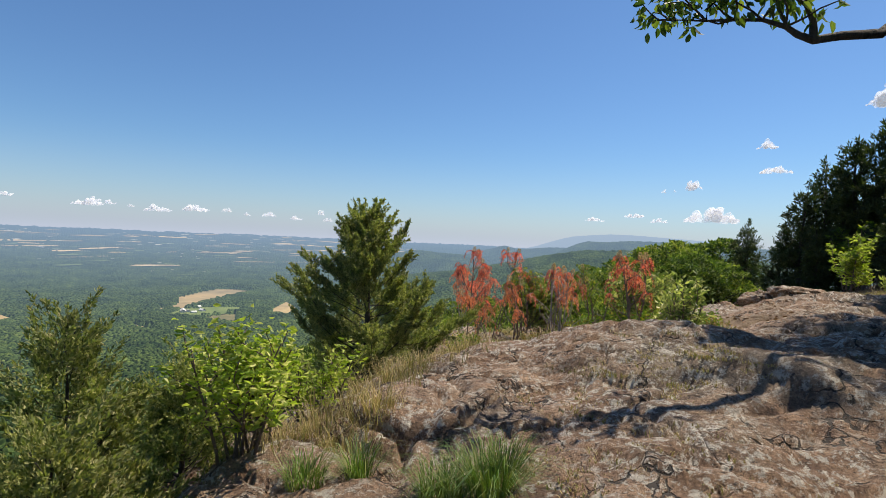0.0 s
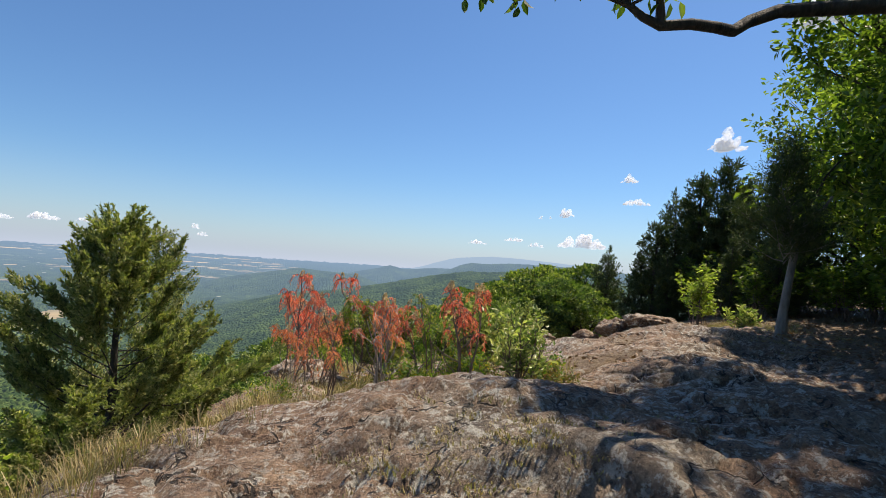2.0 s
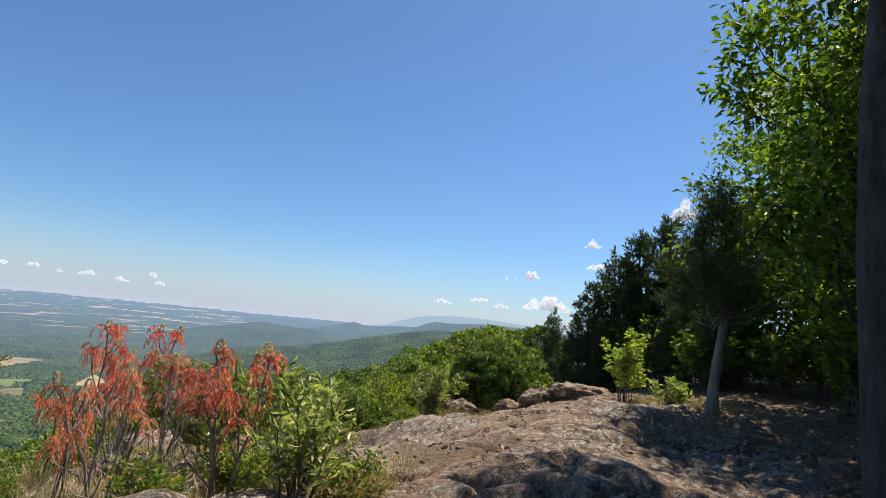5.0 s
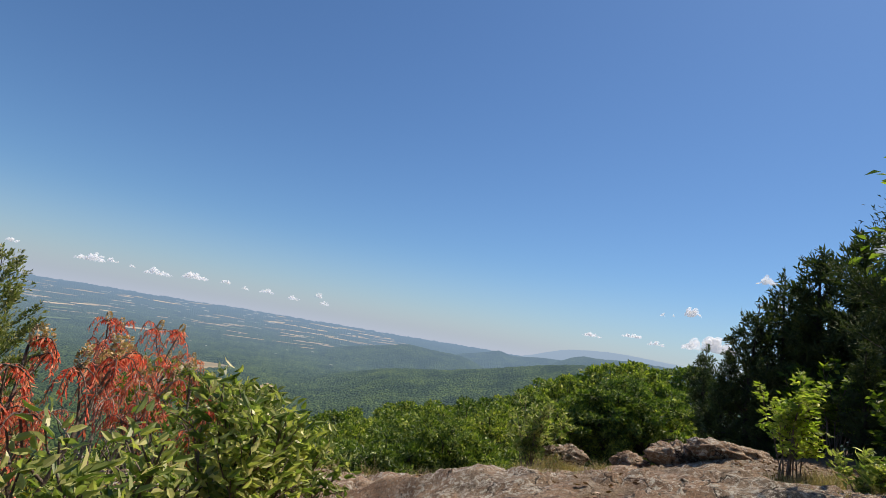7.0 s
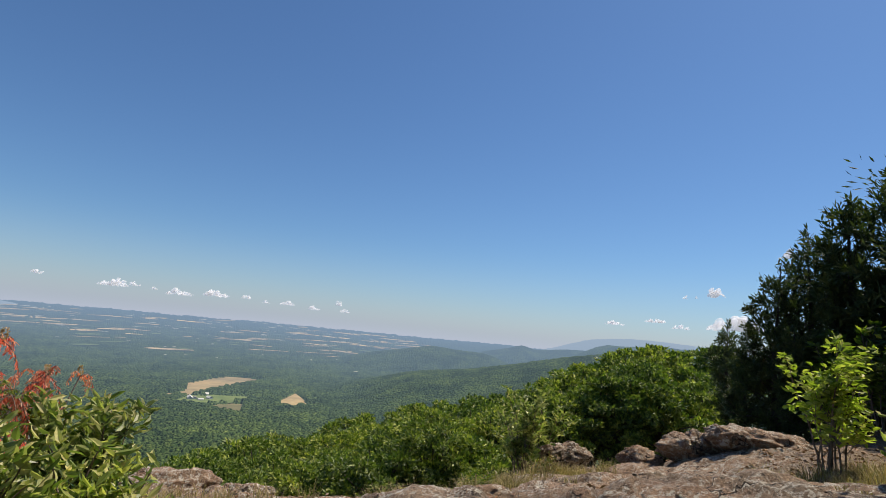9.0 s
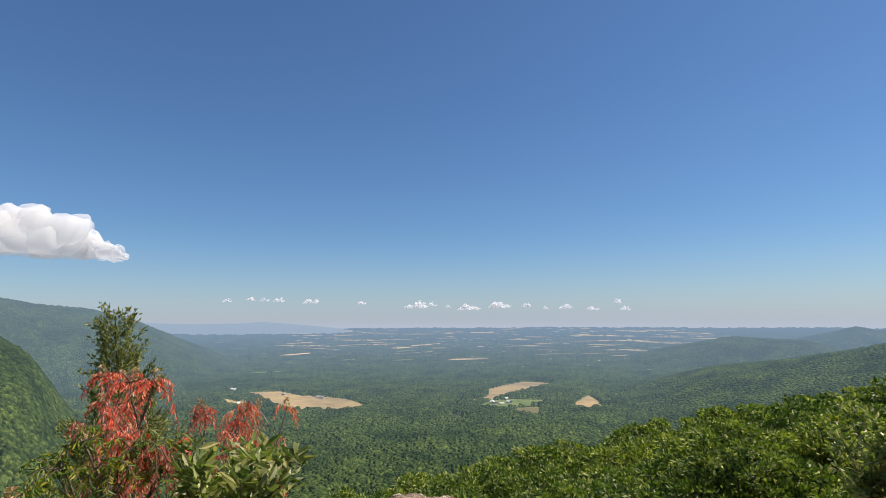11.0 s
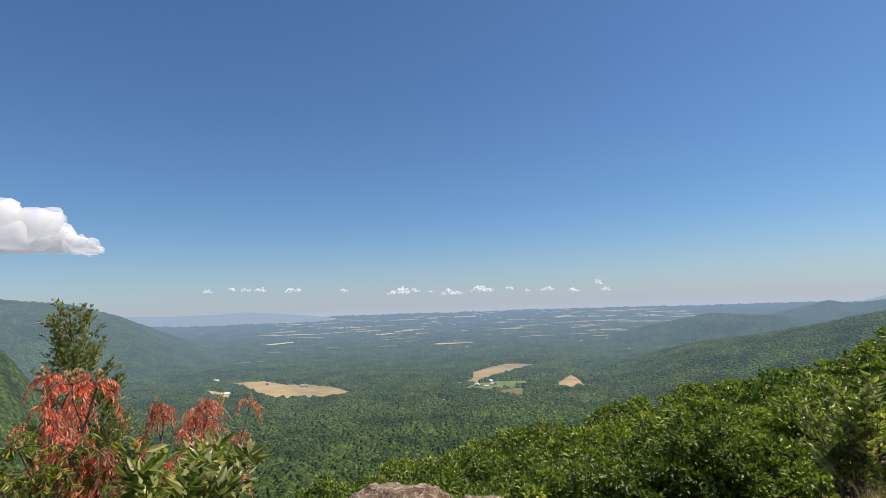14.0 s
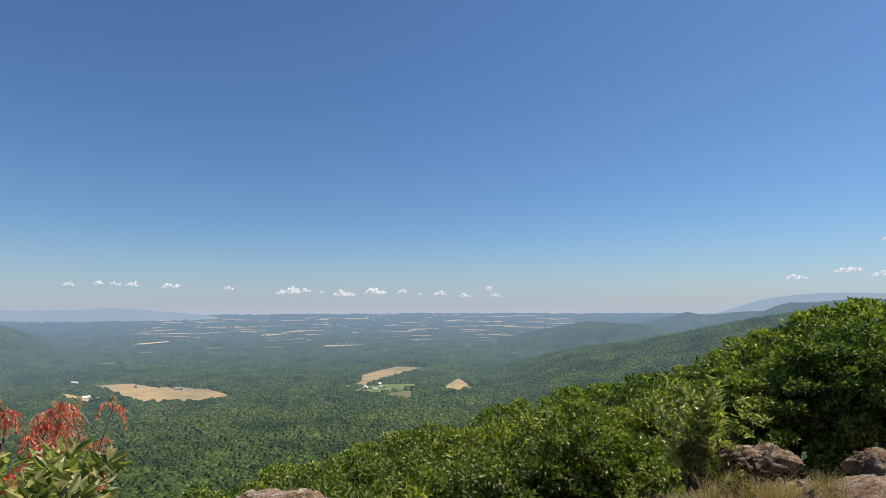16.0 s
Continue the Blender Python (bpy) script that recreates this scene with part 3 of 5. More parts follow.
def broadleaf(rng, height, girth, first, spread, limbs, leaves, leaf, cluster, lean=(0, 0), twigs=4, crook=0.12):
    """Trunk and limbs as tubes, and where its leaves sit."""
    stems, spots = [], []
    trunk = bent(rng, (0, 0, -0.15), (lean[0], lean[1], 1), height * 0.92, 9, crook, 0.15)
    stems.append((trunk, np.linspace(girth, girth * 0.22, 10)))
    for k in range(limbs):
        f = first + (0.97 - first) * (k + rng.random()) / limbs
        i = f * 9
        a = trunk[int(i)] + (trunk[min(9, int(i) + 1)] - trunk[int(i)]) * (i % 1)
        ang = k * 2.4 + rng.normal() * 0.4
        out = spread * (1.05 - 0.75 * abs(f - (0.45 + first * 0.4)) ** 1.0) * (0.75 + 0.5 * rng.random())
        d = np.array([math.cos(ang), math.sin(ang), 0.25 + 0.9 * f * rng.random()])
        limb = bent(rng, a, d, out, 5, 0.22, 0.08)
        r = girth * (0.42 - 0.25 * f)
        stems.append((limb, np.linspace(r, r * 0.25, 6)))
        for q in range(twigs):
            g = 0.3 + 0.7 * (q + rng.random()) / twigs
            b = limb[min(5, int(g * 5))]
            tw = bent(rng, b, unit(limb[-1] - limb[0]) + rng.normal(size=3) * 0.75, out * 0.4, 3, 0.3, 0.1)
            stems.append((tw, np.linspace(r * 0.3, r * 0.08, 4)))
            spots.extend([tw[-1], tw[2], tw[1] + rng.normal(size=3) * 0.1])
        spots.append(limb[-1])
    spots.append(trunk[-1])
    spots = np.array(spots)
    n = leaves
    c = spots[rng.integers(len(spots), size=n)]
    off = unit(rng.normal(size=(n, 3))) * (cluster * rng.random(n) ** 0.4)[:, None] * np.array([1, 1, 0.7])
    pos = c + off
    pos[:, 2] = np.maximum(pos[:, 2], 0.05)
    along = unit(off) + rng.normal(size=(n, 3)) * 0.6 + np.array([0, 0, -0.15])
    return stems, blades(pos, along, leaf * (0.7 + 0.6 * rng.random(n)), leaf * 0.5 * (0.7 + 0.6 * rng.random(n)), rng, face=off + (0, 0, 0.5 * cluster))


def dome_oak(rng, high, wide, clumps, leaves, leaf):
    """A round-headed oak on a tall trunk: billowing sprays of leaves set apart over a dome of limbs."""
    stems, C, R = [], [], []
    trunk = bent(rng, (0, 0, -0.2), (0, 0, 1), high * 0.62, 6, 0.08, 0.2)
    stems.append((np.vstack([[(0, 0, -9.0), (0, 0, -4.0)], trunk]), np.linspace(0.22, 0.07, 9)))
    mid = np.array([0, 0, high * 0.56])
    for k in range(clumps):
        zz = 1 - 1.45 * (k + 0.5) / clumps
        a = k * 2.399 + rng.normal() * 0.35
        q = math.sqrt(max(0.0, 1 - zz * zz))
        d = np.array([q * math.cos(a), q * math.sin(a), zz])
        f = 0.58 + 0.50 * rng.random()
        rad = wide * (0.10 + 0.08 * rng.random())
        c = mid + d * (np.array([wide, wide, high * 0.44]) - rad * 0.8) * f
        C.append(c)
        R.append(rad)
        a0 = trunk[2 + k % 5]
        m = (a0 + c) * 0.5 + rng.normal(size=3) * 0.12 + (0, 0, 0.1)
        stems.append((np.array([a0, m, c]), np.array([0.05, 0.03, 0.012])))
    C, R = np.array(C), np.array(R)
    w = R ** 2 / (R ** 2).sum()
    i = rng.choice(clumps, size=leaves, p=w)
    d = unit(rng.normal(size=(leaves, 3)) + (0, 0, 0.5))
    pos = C[i] + d * (R[i] * (0.55 + 0.55 * rng.random(leaves)))[:, None] * np.array([1.25, 1.25, 0.5])
    out = unit(C[i] - mid) * 0.6 + d
    along = out * 0.7 + rng.normal(size=(leaves, 3)) * 0.75 - (0, 0, 0.25)
    return stems, blades(pos, along, leaf * (0.65 + 0.7 * rng.random(leaves)), leaf * 0.55, rng, face=out + rng.normal(size=(leaves, 3)) * 0.6 + (0, 0, 0.45))


def cedar(rng, height, width, girth, sprays, needle, bare=0.0, lean=(0, 0), flat=1.0, top=0.75):
    """Red cedar: ragged cone of upswept boughs carrying fine scaly sprays."""
    stems, pos, along = [], [], []
    trunk = bent(rng, (0, 0, -0.15), (lean[0], lean[1], 1), height + 0.1, 10, 0.04, 0.1)
    stems.append((trunk, np.linspace(girth, girth * 0.08, 11)))
    boughs = int(26 + height * 12)
    weights, lines = [], []
    for k in range(boughs):
        f = bare + (0.985 - bare) * ((k + rng.random()) / boughs)
        a = trunk[0] + (trunk[-1] - trunk[0]) * f + np.array([0, 0, 0])
        prof = min(1.0, ((1 - f) / top) ** 0.85) * (0.75 + 0.25 * min(1, f / 0.15))
        out = width * 0.5 * prof * (0.5 + 0.8 * rng.random() ** 1.3) + 0.08
        ang = k * 2.399 + rng.normal() * 0.35
        d = np.array([math.cos(ang), math.sin(ang), 0.10 + 0.85 * f + 0.22 * rng.normal()])
        line = bent(rng, a, d, out, 5, 0.16, 0.10)
        r = girth * 0.28 * (1.1 - f)
        stems.append((line, np.linspace(r, 0.004, 6)))
        lines.append(line)
        weights.append(out)
    w = np.array(weights) ** 1.4
    which = rng.choice(boughs, size=sprays // 14, p=w / w.sum())
    for b in which:
        line = lines[b]
        g = rng.random() ** 0.55 * 0.98
        i = g * 5
        p = line[int(i)] + (line[int(i) + 1] - line[int(i)]) * (i % 1)
        d = unit(line[-1] - line[0]) * 0.8 + rng.normal(size=3) * 0.7 + np.array([0, 0, 0.45])
        d = unit(d)
        L = 0.16 + 0.22 * rng.random() * (1 if height > 1.8 else 0.55)
        s = rng.random(14)
        q = p + d * (s * L)[:, None] + rng.normal(size=(14, 3)) * 0.025
        pos.append(q)
        along.append(d + rng.normal(size=(14, 3)) * 0.55)
    pos, along = np.concatenate(pos), np.concatenate(along)
    n = len(pos)
    return stems, blades(pos, along, needle * (0.7 + 0.7 * rng.random(n)), needle * 0.26, rng, 0.2)


def juniper(rng, height, width, girth, sprays, needle, top=0.65):
    """Red cedar standing free: separate upturned boughs, each feathered with short dense sprays."""
    trunk = bent(rng, (0, 0, -0.15), (0, 0, 1), height + 0.1, 10, 0.03, 0.1)
    stems, twigs = [(trunk, np.linspace(girth, girth * 0.07, 11))], []
    boughs = int(34 + height * 28)
    for k in range(boughs):
        f = 0.02 + 0.95 * ((k + rng.random()) / boughs) ** 1.25
        i = f * 10
        a = trunk[int(i)] + (trunk[min(10, int(i) + 1)] - trunk[int(i)]) * (i % 1)
        out = width * 0.5 * min(1.0, ((1 - f) / top) ** 0.9) * (0.45 + 0.65 * rng.random()) + 0.07
        ang = k * 2.399 + rng.normal() * 0.4
        line = bent(rng, a, (math.cos(ang), math.sin(ang), 0.10 + 0.9 * f * f + 0.15 * rng.normal()), out, 6, 0.12, 0.12)
        r = girth * 0.25 * (1.1 - f) * (0.5 + out / width)
        stems.append((line, np.linspace(r, 0.003, 7)))
        d = unit(line[-1] - line[0])
        side = unit(np.cross(d, (0, 0, 1)))
        for q in range(int(out / 0.06) + 3):
            g = 0.2 + 0.8 * rng.random() ** 0.7
            p = line[min(5, int(g * 6))] + (line[min(6, int(g * 6) + 1)] - line[min(5, int(g * 6))]) * ((g * 6) % 1)
            e = unit(d * (0.5 + 0.6 * rng.random()) + side * rng.normal() * 0.7 + (0, 0, 0.35 + 0.3 * rng.normal()))
            twigs.append((p, e, (0.13 + 0.22 * rng.random()) * (1.15 - 0.45 * g)))
    per = max(8, sprays // len(twigs))
    P0 = np.repeat(np.array([w[0] for w in twigs]), per, 0)
    E = np.repeat(np.array([w[1] for w in twigs]), per, 0)
    L = np.repeat(np.array([w[2] for w in twigs]), per)
    n = len(P0)
    u = rng.random(n)
    pos = P0 + E * (u * L)[:, None] + rng.normal(size=(n, 3)) * (0.022 * (1.1 - u))[:, None]
    return stems, blades(pos, E + rng.normal(size=(n, 3)) * 0.55 + (0, 0, 0.15), needle * (0.7 + 0.6 * rng.random(n)), needle * 0.38, rng, 0.2)


def plant(name, x, y, made, bark, leaf, label, category="tree", group="", z=None, parts=("trunk", "crown"), sides=5, turn=0.0, sink=0.0):
    stems, (lv, lf) = made
    if z is None:
        z = float(summit(x, y)) - sink
    ob = thing(name, x, y, z, label, category, group)
    ob.rotation_euler = (0, 0, turn)
    if name == "juniper":
        part("trunk", mesh_of("trunk", *tube(stems[:1], 8), bark, True), ob)
        tagged(part("branchwork", mesh_of("branchwork", *tube(stems[1:], sides), bark, True), ob), kind="stuff")
    else:
        part(parts[0], mesh_of(parts[0], *tube(stems, sides), bark, True), ob)
    part(parts[1], mesh_of(parts[1], lv, lf, leaf), ob)
    return ob


def rng_of(seed):
    return np.random.default_rng(seed)


def ground_at(x, y):
    if -11 < x < 24 and -6 < y < 26:
        return float(summit(x, y))
    return float(country(np.array(float(x)), np.array(float(y)))) - 0.4



def placed(x, y, z, turn=0.0, size=1.0, tall=1.0):
    return Matrix.Translation((x, y, z)) @ Euler((0, 0, turn)).to_matrix().to_4x4() @ Matrix.Diagonal((size, size, size * tall, 1))


def copy_at(src, m):
    c = copy_thing(src, m)
    c.matrix_basis = m
    return c


def sumac(rng, height, spread, stems_n, rosettes, leaf_len, droop=1.0, full=0):
    """Sumac: crooked bare stems that fork, each tip with a whorl of hanging feather leaves. Returns stems, leaflets and tips."""
    stems, tips = [], []
    for k in range(stems_n):
        ang = k * 2.4 + rng.random()
        d = np.array([math.cos(ang) * spread * 0.55, math.sin(ang) * spread * 0.55, height])
        h = height * (0.72 + 0.3 * rng.random())
        main = bent(rng, rng.normal(size=3) * (0.05, 0.05, 0) - (0, 0, 0.1), d, h, 6, 0.14, 0.05)
        stems.append((main, np.linspace(0.012, 0.006, 7)))
        tips.append((main[-1], main[-1] - main[-2]))
        for q in range(5):
            b = main[1 + q]
            e = bent(rng, b, unit(d) * 0.8 + rng.normal(size=3) * (0.7, 0.7, 0.15), h * (0.46 - 0.06 * q) * (0.7 + 0.5 * rng.random()), 4, 0.2, 0.10)
            stems.append((e, np.linspace(0.007, 0.004, 5)))
            tips.append((e[-1], e[-1] - e[-2]))
    up = height / max(p[0][2] for p in tips)
    stems = [(q * (1, 1, up), w) for q, w in stems]
    tips = [(p * (1, 1, up), d) for p, d in tips]
    # the lower stems are bare
    tips = [q for q in tips if q[0][2] > 0.58 * height] or tips
    tips = tips[:max(rosettes, 1)]
    pos, along = [], []
    for p, d in tips:
        n = rng.integers(4, 7) + full
        for k in range(n):
            a = rng.random() * 6.28
            o = np.array([math.cos(a), math.sin(a), 0.45 + 0.5 * rng.normal()])
            L = leaf_len * (0.7 + 0.5 * rng.random())
            s = np.linspace(0.12, 1, 13)[:, None]
            rach = p + o * L * s * (1 - 0.35 * s) + np.array([0, 0, -1.0]) * droop * L * 0.9 * s ** 2
            stems.append((np.vstack([p, rach[2::4], rach[-1]]), np.linspace(0.004, 0.002, len(rach[2::4]) + 2)))
            sd = np.array([-math.sin(a), math.cos(a), 0])
            for sgn in (-1, 1):
                pos.append(rach)
                along.append(np.tile(sd * sgn * (0.75 - 0.35 * droop) + np.array([0, 0, -0.8 * droop]), (13, 1)) + rng.normal(size=(13, 3)) * 0.3)
    pos, along = np.concatenate(pos), np.concatenate(along)
    n = len(pos)
    return stems, blades(pos, along, leaf_len * 0.21 * (0.6 + 0.8 * rng.random(n)), leaf_len * 0.055, rng, 0.3), tips


def seed_head(rng, length):
    """A rough upright cone of dry fruit."""
    n = 90
    t = rng.random(n)
    a = rng.random(n) * 6.28
    r = length * 0.17 * np.sin(np.pi * (0.15 + 0.8 * t)) * (0.7 + 0.4 * rng.random(n))
    pos = np.stack([np.cos(a) * r, np.sin(a) * r, t * length], -1)
    return blades(pos, np.stack([np.cos(a), np.sin(a), 0.6 + 0 * a], -1), length * 0.2, length * 0.13, rng, 0.3)


SEEDS = leaf_material("dry_fruit", [(0.42, 0.28, 0.17), (0.55, 0.39, 0.26), (0.62, 0.48, 0.34)], 0.2)
UNDER_LEAF = leaf_material("undershrub_leaf", [(0.10, 0.12, 0.03), (0.16, 0.17, 0.045), (0.24, 0.18, 0.07), (0.36, 0.20, 0.09)], 0.3)
FROND = leaf_material("green_frond", [(0.07, 0.14, 0.02), (0.13, 0.21, 0.03), (0.20, 0.27, 0.045), (0.48, 0.38, 0.04)], 0.45)


def sumac_bush(x, y, seed, height, spread, stems_n, rosettes, leaf_len, leaf, bark, label, heads=3, sink=0.0, droop=1.0, full=0):
    g = rng_of(seed)
    stems, (lv, lf), tips = sumac(g, height, spread, stems_n, rosettes, leaf_len, droop, full)
    ob = thing("sumac", x, y, ground_at(x, y) - sink, label, "shrub", "sumacs on the ledge")
    part("stem", mesh_of("stem", *tube(stems, 5), bark, True), ob)
    part("foliage", mesh_of("foliage", lv, lf, leaf), ob)
    for p, d in sorted(tips, key=lambda q: -q[0][2])[:heads]:
        h = part("seed_head", mesh_of("seed_head", *seed_head(g, 0.10), SEEDS), ob, "upright tan dry seed head")
        h.location = tuple(p)
        h.rotation_euler = (g.normal() * 0.25, g.normal() * 0.25, 0)
    return ob


def leafy_shrub(rng, height, spread, stems_n, per_tip, leaf, width=0.34, upright=0.6, shape="long"):
    """A shrub of many stems that carry long pointed leaves in whorls."""
    stems, pos, along = [], [], []
    for k in range(stems_n):
        ang = k * 2.4 + rng.normal() * 0.3
        lean = spread * (0.2 + 0.8 * rng.random())
        d = np.array([math.cos(ang) * lean, math.sin(ang) * lean, height])
        main = bent(rng, rng.normal(size=3) * (0.06, 0.06, 0) - (0, 0, 0.08), d, height * (0.6 + 0.42 * rng.random()), 6, 0.12, 0.05)
        stems.append((main, np.linspace(0.011, 0.004, 7)))
        ends = [main[-1], main[-2], main[-3]]
        for q in range(4):
            e = bent(rng, main[2 + q], unit(d) + rng.normal(size=3) * (0.8, 0.8, 0.2), height * 0.25, 3, 0.2, 0.15)
            stems.append((e, np.linspace(0.005, 0.003, 4)))
            ends += [e[-1], e[-2]]
        for p in ends:
            a = rng.random(per_tip) * 6.28
            pos.append(p + rng.normal(size=(per_tip, 3)) * 0.03)
            along.append(np.stack([np.cos(a), np.sin(a), upright + rng.normal(size=per_tip) * 0.4], -1))
    pos, along = np.concatenate(pos), np.concatenate(along)
    n = len(pos)
    up = height / pos[:, 2].max()
    pos = pos * (1, 1, up)
    stems = [(q * (1, 1, up), w) for q, w in stems]
    return stems, blades(pos, along, leaf * (0.65 + 0.6 * rng.random(n)), leaf * width, rng, 0.22, shape)


def grass_blades(rng, n, radius, height, width, lean=0.5):
    """Bent grass blades, each three narrow pieces."""
    a = rng.random(n) * 6.28
    r = radius * np.sqrt(rng.random(n))
    root = np.stack([np.cos(a) * r, np.sin(a) * r, np.full(n, -0.03)], -1)
    b = a + rng.normal(size=n) * 0.7
    out = np.stack([np.cos(b), np.sin(b), 0 * b], -1)
    h = (height * (0.5 + 0.6 * rng.random(n)))[:, None]
    l = (lean * (0.2 + 0.9 * rng.random(n)))[:, None]
    side = np.stack([-np.sin(b), np.cos(b), 0 * b], -1) * width * 0.5
    up = np.array([0, 0, 1.0])
    p1, p2, p3 = root + (up * 0.45 + out * l * 0.18) * h, root + (up * 0.8 + out * l * 0.5) * h, root + (up * (1 - 0.25 * l) + out * l * 0.95) * h
    V = np.stack([root - side, root + side, p1 - side, p1 + side, p2 - side * 0.6, p2 + side * 0.6, p3, p3 + side * 0.1], 1)
    t = np.array([[0, 1, 3, 2], [2, 3, 5, 4], [4, 5, 7, 6]])
    return V.reshape(-1, 3), (np.arange(n)[:, None, None] * 8 + t[None]).reshape(-1, 4)


def boulder(name, x, y, size, seed, label, sink=0.25, turn=0.0, z=None):
    """A weathered angular rock: a ball cut by many planes, then roughened."""
    rng = rng_of(seed)
    bm = bmesh.new()
    bmesh.ops.create_icosphere(bm, subdivisions=5 if size[0] > 0.3 else 2, radius=1)
    V = np.array([v.co[:] for v in bm.verts])
    for k in range(44):
        n = unit(rng.normal(size=3) + (0, 0, 0.25))
        c = 0.50 + 0.38 * rng.random()
        over = np.maximum(V @ n - c, 0)
        V = V - over[:, None] * n
    d = unit(V)
    sx, sy, sz = size
    V = V * (1 + 0.24 * fbm(d[:, 0] * 5 + seed, d[:, 1] * 5 + d[:, 2] * 4, 5, seed))[:, None]
    V = V * (sx, sy, sz)
    bed = np.sin(V[:, 2] * 26 / max(sz, 0.2) * 0.3 + 2 * fbm(V[:, 0] * 2, V[:, 1] * 2, 2, seed))
    V[:, :2] *= (1 + 0.02 * bed)[:, None]
    f1, f2, rid = cells(V[:, 0] * 4 + V[:, 2] * 2, V[:, 1] * 4 - V[:, 2] * 3, seed)
    chip = (rid - 0.5) * smooth(0, 0.1, f2 - f1) - 0.7 * np.exp(-((f2 - f1) / 0.05) ** 2)
    V = V + min(0.05, sz * 0.14) * (chip + fbm(V[:, 0] * 9, V[:, 1] * 9 + V[:, 2] * 7, 4, seed + 5))[:, None] * d
    for v, c in zip(bm.verts, V):
        v.co = c
    for f in bm.faces:
        f.smooth = True
    me = bpy.data.meshes.new(name)
    bm.to_mesh(me)
    bm.free()
    me.materials.append(ROCK)
    ob = new(name, me)
    ob.location = (x, y, (ground_at(x, y) if z is None else z) + sz * (1 - 2 * sink))
    ob.rotation_euler = (rng.normal() * 0.08, rng.normal() * 0.08, turn)
    return tagged(ob, label, "rock", "boulders on the ledge")


# ---- rocks standing out of the ledge ----
boulder("boulder", 0.95, 9.6, (0.60, 0.42, 0.36), 201, "pale lichened boulder on the ledge's rim", 0.5, -0.5)
boulder("boulder", 1.8, 8.85, (0.62, 0.42, 0.27), 202, "low pale boulder with dark cracks", 0.5, -0.7)
boulder("boulder", 0.45, 13.8, (1.05, 0.65, 0.50), 203, "broad rounded boulder above the drop", 0.5, 0.6, z=-1.46)
boulder("boulder", 1.1, 15.5, (0.85, 0.55, 0.45), 204, "low rounded boulder above the drop", 0.5, 0.2, z=-2.02)
boulder("boulder", 7.7, 14.4, (0.50, 0.40, 0.42), 205, "angular pale outcrop at the end of the ledge", 0.36, 0.15)
boulder("boulder", 8.4, 14.2, (0.75, 0.45, 0.40), 206, "angular outcrop block at the end of the ledge", 0.34, -0.3)
boulder("boulder", 9.0, 13.75, (0.95, 0.55, 0.34), 212, "long low outcrop slab at the end of the ledge", 0.40, -0.25)
boulder("boulder", 6.6, 14.95, (0.60, 0.35, 0.32), 207, "small pale block beside the outcrop", 0.5, 0.1, z=-0.62)
boulder("boulder", 7.05, 14.6, (0.38, 0.28, 0.20), 208, "flat pale block in dry grass", 0.5, 0.1)
boulder("boulder", 5.25, 11.0, (0.26, 0.19, 0.17), 209, "dark broken block in a hollow", 0.5, 0.5)
boulder("boulder", 4.65, 11.25, (0.36, 0.22, 0.16), 210, "dark slab edge in a hollow", 0.5, -0.2)
boulder("boulder", -0.35, 5.15, (0.13, 0.10, 0.10), 211, "small white stone on the slope", 0.5)
pebble_rng = random.Random(8)
for k in range(46):
    px_, py_ = pebble_rng.uniform(-2.2, 8), pebble_rng.uniform(2.8, 14.5)
    s = pebble_rng.uniform(0.02, 0.065)
    if k < 5:
        pb = boulder("stone", px_, py_, (s, s * 0.8, s * 0.6), 230 + k, "small loose weathered stone", 0.3)
        pb["group"] = "loose stones"
        stones = [pb] if k == 0 else stones + [pb]
    else:
        copy_at(stones[k % 5], placed(px_, py_, ground_at(px_, py_) + 0.01, pebble_rng.random() * 6, pebble_rng.uniform(0.7, 1.4)))

# ---- plants on the edge of the ledge ----
plant("juniper", -0.78, 6.4, juniper(rng_of(1), 1.46 - ground_at(-0.78, 6.4), 3.1, 0.055, 120000, 0.038, 1.0), BARK, CEDAR_LEAF, "bushy olive-green red cedar on the ledge's edge", sink=0.05)
plant("juniper", -1.72, 2.62, juniper(rng_of(2), 0.72 - ground_at(-1.72, 2.62), 1.15, 0.03, 40000, 0.030, 0.8), BARK, CEDAR_LEAF, "low green juniper with ragged tips below the ledge", sink=0.1)
plant("juniper", -1.55, 2.25, juniper(rng_of(4), 0.36 - ground_at(-1.55, 2.25), 1.0, 0.03, 24000, 0.030, 0.9), BARK, CEDAR_LEAF, "low spreading juniper on the slope", sink=0.1)
plant("juniper", -1.62, 3.5, juniper(rng_of(6), 0.30 - ground_at(-1.62, 3.5), 0.9, 0.03, 20000, 0.032, 0.9), BARK, CEDAR_LEAF, "low spreading juniper on the slope", sink=0.1)
plant("juniper", -1.5, 10.75, juniper(rng_of(7), 1.48 - ground_at(-1.5, 10.75), 2.1, 0.045, 24000, 0.050, 0.9), BARK, CEDAR_LEAF, "thin-topped red cedar standing behind the sumacs", sink=0.05)
plant("sapling", -1.05, 3.2, leafy_shrub(rng_of(3), 0.68 - ground_at(-1.05, 3.2), 0.35, 14, 11, 0.058, 0.42, 0.1), TWIG, LIME_LEAF, "thin many-stemmed sapling with bright yellow-green leaves", "sapling", parts=("stem", "foliage"))
plant("sapling", -0.95, 4.3, leafy_shrub(rng_of(5), 0.7, 0.35, 9, 8, 0.055, 0.42, 0.1), TWIG, LIME_LEAF, "small yellow-green sapling beside the red cedar", "sapling", parts=("stem", "foliage"))

